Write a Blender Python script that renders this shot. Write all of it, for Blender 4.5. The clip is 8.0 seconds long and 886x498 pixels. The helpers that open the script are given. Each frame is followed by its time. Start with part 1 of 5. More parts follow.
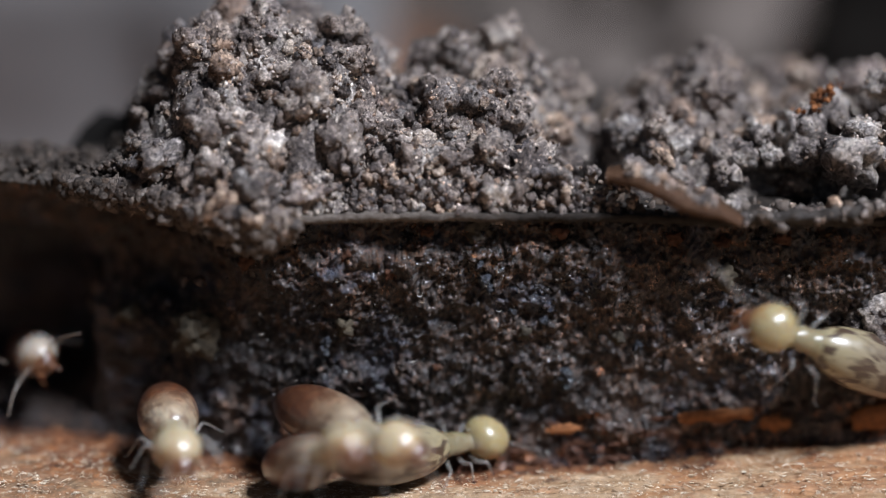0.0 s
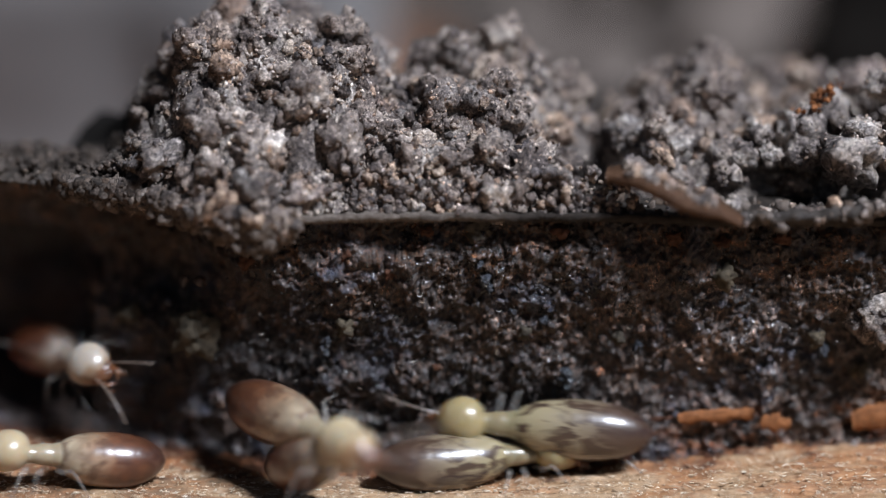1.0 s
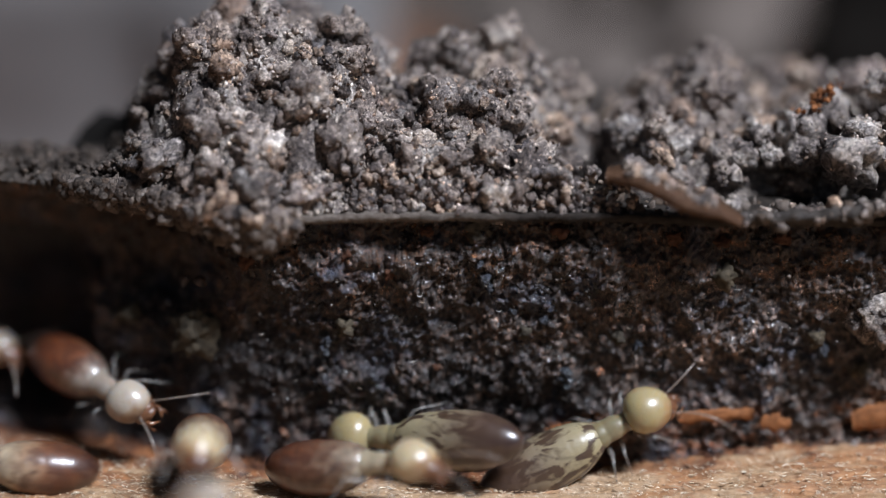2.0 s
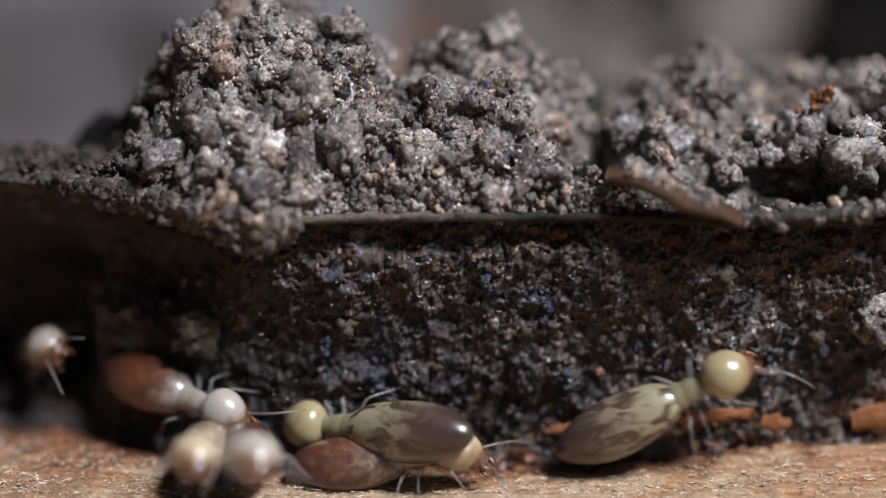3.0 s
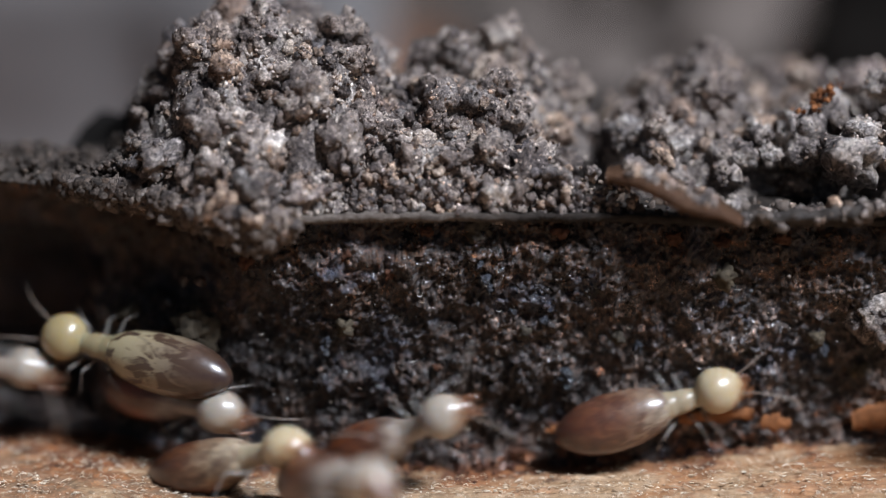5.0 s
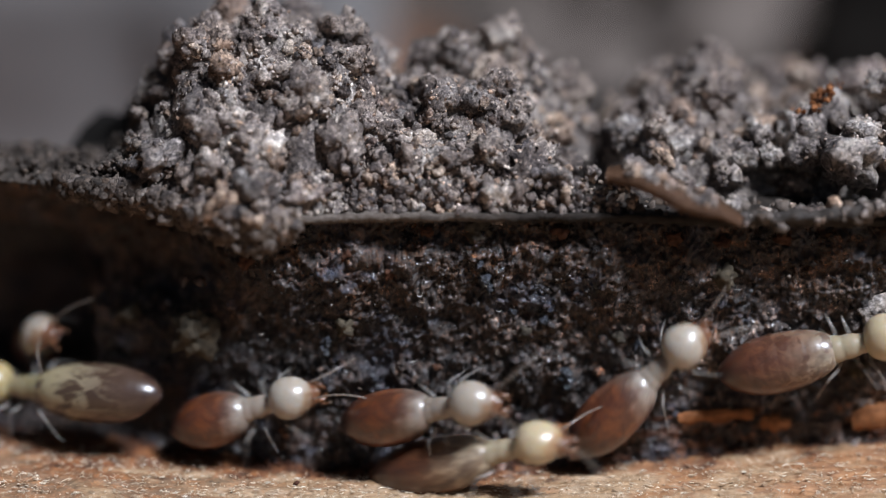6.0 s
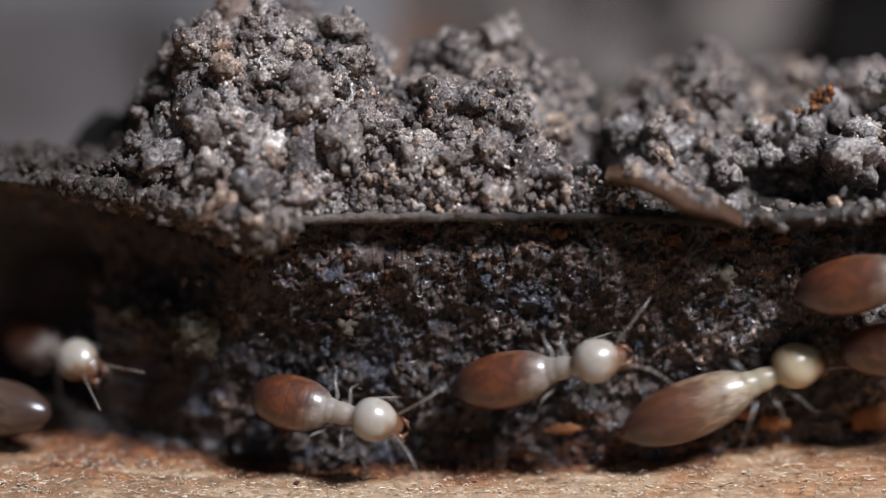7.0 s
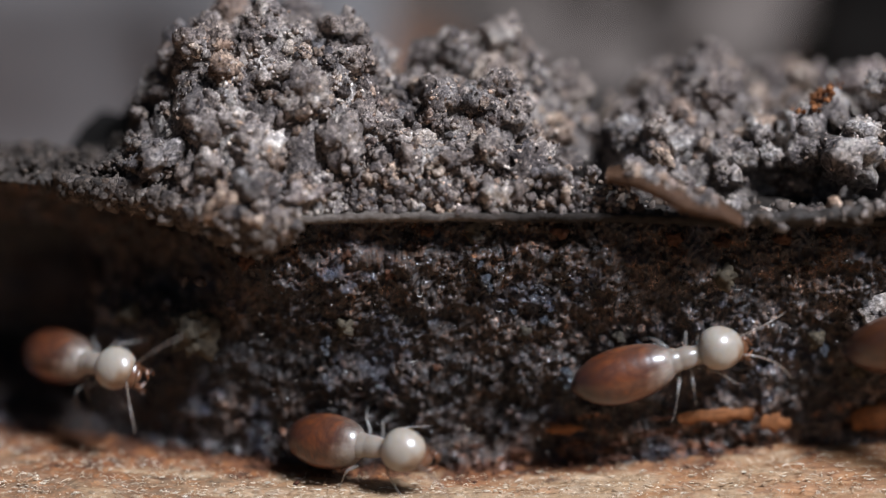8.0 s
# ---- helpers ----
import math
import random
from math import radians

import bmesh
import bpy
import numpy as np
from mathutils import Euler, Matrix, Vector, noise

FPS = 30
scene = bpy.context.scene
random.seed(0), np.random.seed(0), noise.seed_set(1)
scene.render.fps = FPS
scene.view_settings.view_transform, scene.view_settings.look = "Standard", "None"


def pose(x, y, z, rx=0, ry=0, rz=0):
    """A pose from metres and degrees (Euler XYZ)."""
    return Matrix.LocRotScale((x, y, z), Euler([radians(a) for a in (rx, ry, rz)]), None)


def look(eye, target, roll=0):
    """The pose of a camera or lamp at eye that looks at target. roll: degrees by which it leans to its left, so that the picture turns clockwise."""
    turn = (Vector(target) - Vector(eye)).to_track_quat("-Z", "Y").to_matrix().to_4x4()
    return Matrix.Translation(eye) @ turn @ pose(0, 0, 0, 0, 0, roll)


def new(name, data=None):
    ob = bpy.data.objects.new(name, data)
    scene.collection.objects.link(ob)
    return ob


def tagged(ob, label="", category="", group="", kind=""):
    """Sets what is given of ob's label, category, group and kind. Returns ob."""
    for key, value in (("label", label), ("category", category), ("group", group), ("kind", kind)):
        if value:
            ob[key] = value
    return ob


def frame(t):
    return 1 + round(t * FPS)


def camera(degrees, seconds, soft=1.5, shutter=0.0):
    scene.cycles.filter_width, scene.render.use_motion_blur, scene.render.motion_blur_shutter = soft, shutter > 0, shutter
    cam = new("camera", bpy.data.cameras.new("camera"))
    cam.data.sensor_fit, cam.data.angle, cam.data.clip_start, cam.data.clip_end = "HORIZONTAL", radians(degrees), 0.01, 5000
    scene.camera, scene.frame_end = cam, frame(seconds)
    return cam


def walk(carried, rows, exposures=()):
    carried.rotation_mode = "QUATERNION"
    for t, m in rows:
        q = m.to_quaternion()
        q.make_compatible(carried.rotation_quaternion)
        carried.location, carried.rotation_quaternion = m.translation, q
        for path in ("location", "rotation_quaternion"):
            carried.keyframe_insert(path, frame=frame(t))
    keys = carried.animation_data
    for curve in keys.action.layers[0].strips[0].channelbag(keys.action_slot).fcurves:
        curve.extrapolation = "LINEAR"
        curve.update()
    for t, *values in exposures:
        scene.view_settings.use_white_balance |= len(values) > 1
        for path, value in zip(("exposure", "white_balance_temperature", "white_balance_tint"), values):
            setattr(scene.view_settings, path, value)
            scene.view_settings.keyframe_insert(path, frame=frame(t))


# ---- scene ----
M = 0.001                                   # the scene is drawn up in millimetres
PITCH = radians(15)
AIM = Vector((0, 0, 0.00728391))
FAR = 0.085
cam = camera(18.706, 8.0, soft=1.2, shutter=0.9)
eye = AIM + FAR * Vector((0, -math.cos(PITCH), math.sin(PITCH)))
walk(cam, [(0.0, look(eye, AIM)), (8.0, look(eye, AIM))])
cam.data.dof.use_dof = True
cam.data.dof.focus_distance = 0.0849
cam.data.dof.aperture_fstop = 13.0

# ---- daylight: a bright sky, softened sun from above and a little to one side ----
world = bpy.data.worlds.new("sky")
scene.world = world
world.use_nodes = True
sky = world.node_tree.nodes.new("ShaderNodeTexSky")
sky.sky_type, sky.sun_disc = "NISHITA", False
SUN_UP, SUN_TURN = radians(55), radians(129)     # turn: clockwise from +y, seen from above
sky.sun_elevation, sky.sun_rotation = SUN_UP, SUN_TURN
world.node_tree.links.new(sky.outputs[0], world.node_tree.nodes["Background"].inputs[0])
world.node_tree.nodes["Background"].inputs[1].default_value = 0.017
sun = new("sun", bpy.data.lights.new("sun", "SUN"))
sun.data.energy, sun.data.angle, sun.data.color = 6.25, radians(14), (0.86, 0.93, 1.07)
toward = Vector((math.sin(SUN_TURN) * math.cos(SUN_UP), math.cos(SUN_TURN) * math.cos(SUN_UP), math.sin(SUN_UP)))
sun.matrix_world = look(toward, (0, 0, 0))
scene.view_settings.exposure = 0.0


# ---- materials ----
class Nodes:
    """A principled material and short ways to wire it. Lengths in millimetres."""

    def __init__(self, name, rough=0.6, spec=0.5):
        self.mat = bpy.data.materials.new(name)
        self.mat.use_nodes = True
        self.tree = self.mat.node_tree
        self.bsdf = self.tree.nodes["Principled BSDF"]
        self.bsdf.inputs["Roughness"].default_value = rough
        self.bsdf.inputs["Specular IOR Level"].default_value = spec
        self.co = self.tree.nodes.new("ShaderNodeTexCoord").outputs["Object"]
        self.mapped = {}

    def node(self, kind, **sets):
        n = self.tree.nodes.new(kind)
        for k, v in sets.items():
            n.inputs[k].default_value = v
        return n

    def link(self, a, b):
        self.tree.links.new(a, b)

    def coords(self, sx=1.0, sy=1.0, sz=1.0):
        key = (sx, sy, sz)
        if key not in self.mapped:
            n = self.node("ShaderNodeMapping")
            n.inputs["Scale"].default_value = (sx / M, sy / M, sz / M)
            self.link(self.co, n.inputs["Vector"])
            self.mapped[key] = n.outputs[0]
        return self.mapped[key]

    def noise(self, scale, detail=4.0, rough=0.6, stretch=(1, 1, 1), warp=0.0):
        n = self.node("ShaderNodeTexNoise", Scale=scale, Detail=detail, Roughness=rough, Distortion=warp)
        self.link(self.coords(*stretch), n.inputs["Vector"])
        return n.outputs["Fac"]

    def ramp(self, fac, stops):
        n = self.tree.nodes.new("ShaderNodeValToRGB")
        e = n.color_ramp.elements
        while len(e) < len(stops):
            e.new(0.5)
        for el, (p, c) in zip(e, stops):
            el.position = p
            el.color = (*c, 1) if not isinstance(c, (int, float)) else (c, c, c, 1)
        self.link(fac, n.inputs[0])
        return n.outputs[0]

    def mix(self, fac, a, b, mode="MIX"):
        n = self.tree.nodes.new("ShaderNodeMix")
        n.data_type, n.blend_type = "RGBA", mode
        for sock, v in ((n.inputs[0], fac), (n.inputs[6], a), (n.inputs[7], b)):
            if isinstance(v, bpy.types.NodeSocket):
                self.link(v, sock)
            else:
                sock.default_value = v if isinstance(v, (int, float)) else (*v, 1)
        return n.outputs[2]

    def math(self, op, a, b=0.0):
        n = self.tree.nodes.new("ShaderNodeMath")
        n.operation = op
        for sock, v in zip(n.inputs, (a, b)):
            if isinstance(v, bpy.types.NodeSocket):
                self.link(v, sock)
            else:
                sock.default_value = v
        return n.outputs[0]

    def axis(self, which):
        n = self.tree.nodes.new("ShaderNodeSeparateXYZ")
        self.link(self.coords(), n.inputs[0])
        return n.outputs[which]

    def island(self):
        return self.tree.nodes.new("ShaderNodeNewGeometry").outputs["Random Per Island"]

    def each(self):
        return self.tree.nodes.new("ShaderNodeObjectInfo").outputs["Random"]

    def colour(self, sock):
        self.link(sock, self.bsdf.inputs["Base Color"])

    def rough(self, sock):
        self.link(sock, self.bsdf.inputs["Roughness"])

    def bump(self, height, depth, strength=1.0):
        n = self.node("ShaderNodeBump", Strength=strength, Distance=depth * M)
        self.link(height, n.inputs["Height"])
        self.link(n.outputs[0], self.bsdf.inputs["Normal"])


def soil_material(name, pieces, pale=0.88):
    """Dry grey-brown termite soil; pieces vary by island or by object."""
    n = Nodes(name, 0.9, 0.25)
    tone = n.ramp(n.noise(0.55, 4, 0.6), [(0.34, (0.095, 0.079, 0.073)), (0.46, (0.22, 0.187, 0.172)), (0.56, (0.35, 0.306, 0.277)), (0.67, (0.58, 0.54, 0.505))])
    grit = n.ramp(n.noise(11.0, 5, 0.75), [(0.34, 0.18), (0.45, 0.62), (0.55, 1.18), (0.66, 2.2)])
    col = n.mix(1.0, tone, grit, "MULTIPLY")
    grain = n.node("ShaderNodeTexVoronoi", Scale=7.0)
    n.link(n.coords(), grain.inputs["Vector"])
    col = n.mix(1.0, col, n.ramp(grain.outputs["Color"], [(0.15, (0.55, 0.53, 0.54)), (0.45, (0.95, 0.93, 0.92)), (0.70, (1.15, 1.10, 1.02)), (0.9, (1.6, 1.58, 1.54))]), "MULTIPLY")
    brown = n.ramp(n.noise(1.1, 3, 0.6, warp=0.5), [(0.56, 0.0), (0.7, 0.55)])
    col = n.mix(brown, col, (0.24, 0.165, 0.12))
    if pieces:
        pick = n.each() if pieces == "object" else n.island()
        low = 0.5 if pieces == "object" else 0.34
        hue = n.ramp(pick, [(0.0, (low, low, low * 1.03)), (0.14, (0.60, 0.57, 0.57)), (0.35, (0.95, 0.90, 0.87)), (0.58, (1.15, 1.12, 1.08)),
                            (0.68, (1.25, 1.08, 0.92)), (0.80, (1.05, 0.82, 0.66)), (0.87, (0.66, 0.66, 0.72)), (0.91, (low * 0.9, low * 0.93, low)), (0.95, (1.4, 1.38, 1.36)), (1.0, (1.7, 1.69, 1.68))])
        col = n.mix(1.0, col, hue, "MULTIPLY")
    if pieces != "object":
        # damp only sets how far the left side's darkness enters the colour
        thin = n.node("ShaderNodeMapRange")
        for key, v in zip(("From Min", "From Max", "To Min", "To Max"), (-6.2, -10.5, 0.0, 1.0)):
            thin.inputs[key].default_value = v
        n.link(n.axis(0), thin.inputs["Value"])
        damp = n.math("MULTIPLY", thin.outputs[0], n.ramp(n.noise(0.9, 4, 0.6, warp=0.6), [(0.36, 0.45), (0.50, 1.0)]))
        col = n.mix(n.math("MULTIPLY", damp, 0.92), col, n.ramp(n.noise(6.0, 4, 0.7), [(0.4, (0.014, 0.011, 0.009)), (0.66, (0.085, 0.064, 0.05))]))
    n.colour(n.mix(1.0, col, (pale, pale, pale), "MULTIPLY"))
    n.bump(n.mix(0.5, n.noise(9.0, 6, 0.8), grain.outputs["Distance"]), 0.09, 1.0)
    return n.mat


def dark_soil_material(name, pieces=False):
    """Damp, nearly black carton of soil and chewed wood, with glossy specks."""
    n = Nodes(name, 0.5, 0.6)
    tone = n.ramp(n.noise(0.55, 6, 0.62), [(0.34, (0.020, 0.016, 0.016)), (0.48, (0.038, 0.028, 0.024)), (0.60, (0.082, 0.056, 0.043)), (0.74, (0.19, 0.13, 0.098))])
    grit = n.ramp(n.noise(15.0, 5, 0.8), [(0.36, 0.2), (0.48, 0.72), (0.57, 1.4), (0.66, 3.3)])
    grain = n.node("ShaderNodeTexVoronoi", Scale=8.0)
    n.link(n.coords(1.3, 1.0, 0.8), grain.inputs["Vector"])
    speck = n.ramp(grain.outputs["Color"], [(0.1, (0.36, 0.36, 0.38)), (0.4, (0.76, 0.74, 0.73)), (0.65, (1.15, 1.05, 0.98)), (0.82, (1.8, 1.5, 1.3)), (0.95, (3.4, 2.8, 2.3))])
    grit = n.mix(1.0, grit, speck, "MULTIPLY")
    col = n.mix(1.0, tone, grit, "MULTIPLY")
    # bluish sky reflection painted into the colour in random patches
    sheen = n.ramp(n.noise(0.45, 4, 0.65, warp=0.8), [(0.53, 0.0), (0.66, 0.85)])
    col = n.mix(sheen, col, n.mix(1.0, n.ramp(n.noise(9.0, 4, 0.75), [(0.42, (0.016, 0.020, 0.032)), (0.62, (0.050, 0.068, 0.118))]), speck, "MULTIPLY"))
    if not pieces:
        # pale dust on the right also brightens the wall where the sun falls short
        dusty = n.tree.nodes.new("ShaderNodeAttribute")
        dusty.attribute_name = "dry_dust"
        dry = n.mix(1.0, n.ramp(n.noise(0.8, 5, 0.65), [(0.38, (0.030, 0.025, 0.024)), (0.50, (0.130, 0.100, 0.085)), (0.64, (0.38, 0.295, 0.25))]), grit, "MULTIPLY")
        col = n.mix(n.math("MULTIPLY", dusty.outputs["Fac"], n.ramp(n.noise(0.9, 4, 0.65), [(0.41, 0.0), (0.56, 0.9)])), col, dry)
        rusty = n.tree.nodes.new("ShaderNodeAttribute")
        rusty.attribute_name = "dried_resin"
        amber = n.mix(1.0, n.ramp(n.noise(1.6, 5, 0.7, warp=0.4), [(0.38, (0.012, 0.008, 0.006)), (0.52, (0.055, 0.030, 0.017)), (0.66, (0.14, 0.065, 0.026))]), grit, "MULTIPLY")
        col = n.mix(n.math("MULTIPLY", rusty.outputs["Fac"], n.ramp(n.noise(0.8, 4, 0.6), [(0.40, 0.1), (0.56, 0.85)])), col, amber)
        foot = n.tree.nodes.new("ShaderNodeAttribute")
        foot.attribute_name = "resin_stain"
        red = n.ramp(n.noise(1.3, 5, 0.7, (0.35, 1.2, 1.2), 0.4), [(0.38, (0.03, 0.015, 0.012)), (0.50, (0.13, 0.045, 0.018)), (0.62, (0.40, 0.15, 0.045))])
        col = n.mix(n.math("MULTIPLY", foot.outputs["Fac"], n.ramp(n.noise(1.6, 4, 0.7, (0.5, 1, 1)), [(0.46, 0.0), (0.60, 0.75)])), col, n.mix(1.0, red, grit, "MULTIPLY"))
    rust = n.ramp(n.noise(1.4, 3, 0.6, warp=0.5), [(0.63, 0.0), (0.72, 1.0)])
    col = n.mix(n.math("MULTIPLY", rust, 0.55), col, (0.12, 0.05, 0.022))
    if pieces:
        hue = n.ramp(n.island(), [(0.0, (0.25, 0.25, 0.27)), (0.35, (0.7, 0.7, 0.75)), (0.7, (1.2, 1.05, 0.95)), (0.90, (1.4, 1.15, 0.95)), (0.96, (1.8, 1.0, 0.5)), (1.0, (2.0, 1.7, 1.4))])
        col = n.mix(1.0, col, hue, "MULTIPLY")
    n.colour(col)
    n.rough(n.ramp(n.noise(1.1, 4, 0.65), [(0.38, 0.17), (0.48, 0.42), (0.58, 0.75)]))
    n.bsdf.inputs["Coat Weight"].default_value = 0.22
    n.bsdf.inputs["Coat Roughness"].default_value = 0.16
    n.bump(n.mix(0.4, n.noise(12.0, 6, 0.8), grain.outputs["Distance"]), 0.10, 1.0)
    return n.mat


def wood_material(name, base=(0.38, 0.245, 0.138), stain=True):
    """Raw, chewed softwood with torn fibres along x."""
    n = Nodes(name, 0.7, 0.3)
    grain = n.noise(3.0, 5, 0.7, (0.22, 1.6, 1.6), 0.3)
    dark = tuple(c * k for c, k in zip(base, (0.62, 0.52, 0.40)))
    pale = tuple(min(0.8, c * k) for c, k in zip(base, (1.45, 1.55, 1.75)))
    col = n.ramp(grain, [(0.3, dark), (0.5, base), (0.7, pale)])
    fleck = n.ramp(n.noise(9.0, 3, 0.7, (0.5, 1.3, 1.3)), [(0.35, 0.7), (0.6, 1.1), (0.8, 1.5)])
    col = n.mix(1.0, col, fleck, "MULTIPLY")
    if stain:
        torn = n.ramp(n.noise(2.4, 5, 0.7, (0.35, 1.3, 1.3), 0.5), [(0.52, 0.0), (0.66, 0.7)])
        col = n.mix(torn, col, n.ramp(n.noise(7.0, 4, 0.7, (0.4, 1.4, 1.4)), [(0.35, (0.32, 0.225, 0.145)), (0.65, (0.60, 0.47, 0.34))]))
        spots = n.ramp(n.noise(0.42, 4, 0.62, (0.5, 1.2, 1.0), 0.6), [(0.48, 0.0), (0.62, 1.0)])
        col = n.mix(n.math("MULTIPLY", spots, 0.75), col, n.ramp(n.noise(3.5, 4, 0.7, (0.4, 1.4, 1.4)), [(0.35, (0.16, 0.050, 0.018)), (0.65, (0.46, 0.21, 0.085))]))
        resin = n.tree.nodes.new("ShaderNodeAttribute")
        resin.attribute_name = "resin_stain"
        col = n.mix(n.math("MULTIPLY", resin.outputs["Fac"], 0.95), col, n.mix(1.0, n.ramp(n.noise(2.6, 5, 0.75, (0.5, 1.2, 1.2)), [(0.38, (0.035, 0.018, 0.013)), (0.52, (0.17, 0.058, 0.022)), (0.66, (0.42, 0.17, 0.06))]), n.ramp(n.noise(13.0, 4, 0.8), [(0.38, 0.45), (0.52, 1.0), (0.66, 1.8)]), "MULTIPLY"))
        crumbs = n.ramp(n.noise(1.6, 4, 0.7), [(0.66, 0.0), (0.72, 1.0)])
        col = n.mix(n.math("MULTIPLY", crumbs, 0.8), col, (0.03, 0.02, 0.015))
    else:
        vary = n.ramp(n.island(), [(0.0, (0.72, 0.62, 0.52)), (0.4, (1.0, 0.95, 0.9)), (1.0, (1.5, 1.6, 1.7))])
        col = n.mix(1.0, col, vary, "MULTIPLY")
    n.colour(col)
    n.bump(n.mix(0.5, grain, n.noise(8.0, 5, 0.8, (0.5, 1.3, 1.3))), 0.08, 1.0)
    return n.mat


def crust_material(name):
    """Beige bark crust; shade under the clods is painted dark brown at one end."""
    n = Nodes(name, 0.8, 0.3)
    shade_fac = n.node("ShaderNodeMapRange")
    for key, v in zip(("From Min", "From Max", "To Min", "To Max"), (0.0, 4.5, 0.0, 1.0)):
        shade_fac.inputs[key].default_value = v
    n.link(n.math("ADD", n.axis(0), n.math("MULTIPLY", n.noise(0.8, 3), 3.0)), shade_fac.inputs["Value"])
    grain = n.noise(5.0, 5, 0.7, (0.2, 1.5, 1.5), 0.3)
    dusty = n.ramp(grain, [(0.3, (0.055, 0.042, 0.033)), (0.5, (0.125, 0.10, 0.082)), (0.7, (0.24, 0.205, 0.175))])
    brown = n.ramp(grain, [(0.3, (0.009, 0.006, 0.0045)), (0.55, (0.022, 0.016, 0.012)), (0.75, (0.05, 0.036, 0.026))])
    n.colour(n.mix(shade_fac.outputs[0], dusty, brown))
    n.bump(grain, 0.12, 0.8)
    return n.mat


def skin_material(name, ramp_stops, mottled=0.0, rough=0.38, sss=0.5, along=False, blots=(0.075, 0.027, 0.015), tint=(0.9, 0.5, 0.3), veined=0.0, rings=0.7, depth=0.35):
    """Moist, translucent insect skin. ramp_stops run along the body where `along`, else by a soft noise."""
    n = Nodes(name, rough, 0.3)
    if along:
        pos = n.math("ADD", n.math("MULTIPLY", n.axis(0), 0.30), 0.5)
        wob = n.math("MULTIPLY", n.math("SUBTRACT", n.noise(0.9, 2, 0.5), 0.5), 0.5)
        col = n.ramp(n.math("ADD", pos, wob), ramp_stops)
    else:
        col = n.ramp(n.noise(1.2, 2, 0.5), ramp_stops)
    if mottled:
        blot = n.ramp(n.noise(2.5, 3, 0.55, (rings, 1.0, 1.0), 0.6), [(0.47, 0.0), (0.56, 1.0)])
        col = n.mix(n.math("MULTIPLY", blot, mottled), col, blots)
        deep = n.ramp(n.noise(0.8, 3, 0.5, (rings, 1.2, 1.2), 1.2), [(0.55, 0.0), (0.66, 0.8)])
        col = n.mix(n.math("MULTIPLY", deep, mottled), col, (0.035, 0.02, 0.02))
    if veined:
        folds = n.ramp(n.noise(0.9, 3, 0.55, (1.0, 1.0, 1.0), 0.3), [(0.36, 0.0), (0.49, 0.8), (0.62, 0.0)])
        col = n.mix(n.math("MULTIPLY", folds, veined), col, (0.035, 0.014, 0.012))
        pale = n.ramp(n.noise(0.9, 3, 0.5, (0.7, 1.3, 1.3), 1.0), [(0.56, 0.0), (0.72, 0.4)])
        col = n.mix(pale, col, (0.20, 0.12, 0.085))
    vary = n.ramp(n.each(), [(0.0, (0.88, 0.86, 0.84)), (1.0, (1.08, 1.06, 1.04))])
    n.colour(n.mix(1.0, col, vary, "MULTIPLY"))
    n.bsdf.inputs["Subsurface Weight"].default_value = sss
    n.bsdf.inputs["Subsurface Radius"].default_value = tint
    n.bsdf.inputs["Subsurface Scale"].default_value = depth * M
    n.bsdf.inputs["Coat Weight"].default_value = 1.0
    n.bsdf.inputs["Coat Roughness"].default_value = 0.23
    n.bump(n.noise(9.0, 3, 0.6), 0.02, 0.5)
    return n.mat


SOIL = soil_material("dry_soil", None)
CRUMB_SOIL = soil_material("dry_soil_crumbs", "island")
LUMP_SOIL = soil_material("dry_soil_lumps", "object")
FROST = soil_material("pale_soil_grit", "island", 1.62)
DARK = dark_soil_material("damp_carton")
DARK_CRUMB = dark_soil_material("damp_carton_crumbs", True)
WOOD = wood_material("raw_wood")
FIBRE = wood_material("torn_wood_fibre", (0.66, 0.53, 0.39), False)
CHIP = wood_material("orange_wood_chip", (0.22, 0.082, 0.027), False)
AMBERY = wood_material("dark_amber", (0.065, 0.024, 0.011), False)
BARK = crust_material("grey_brown_crust")
PALE_HEAD = skin_material("cream_head", [(0.2, (0.39, 0.35, 0.30)), (0.61, (0.39, 0.34, 0.285)), (0.68, (0.27, 0.18, 0.115)), (0.78, (0.12, 0.052, 0.028))], along=True, sss=0.9, tint=(0.85, 0.6, 0.42), depth=0.55)
YELLOW_HEAD = skin_material("yellow_head", [(0.2, (0.31, 0.255, 0.135)), (0.60, (0.32, 0.258, 0.14)), (0.69, (0.29, 0.18, 0.085)), (0.80, (0.14, 0.06, 0.03))], along=True, sss=0.9, tint=(0.85, 0.6, 0.32), depth=0.55)
CREAM_HEAD = skin_material("warm_cream_head", [(0.2, (0.44, 0.365, 0.245)), (0.61, (0.44, 0.36, 0.235)), (0.68, (0.33, 0.21, 0.115)), (0.78, (0.12, 0.055, 0.028))], along=True, sss=0.9, tint=(0.85, 0.6, 0.38), depth=0.55)
FACE = skin_material("brown_jaws", [(0.3, (0.075, 0.027, 0.012)), (0.7, (0.19, 0.085, 0.042))], rough=0.25, sss=0.2)
NECK = skin_material("pale_thorax", [(0.3, (0.22, 0.18, 0.145)), (0.7, (0.31, 0.265, 0.225))], depth=0.3)
WARM_NECK = skin_material("warm_thorax", [(0.3, (0.30, 0.245, 0.16)), (0.7, (0.40, 0.34, 0.245))], depth=0.3)
YELLOW_NECK = skin_material("yellow_thorax", [(0.3, (0.20, 0.168, 0.092)), (0.7, (0.27, 0.228, 0.14))], depth=0.3)
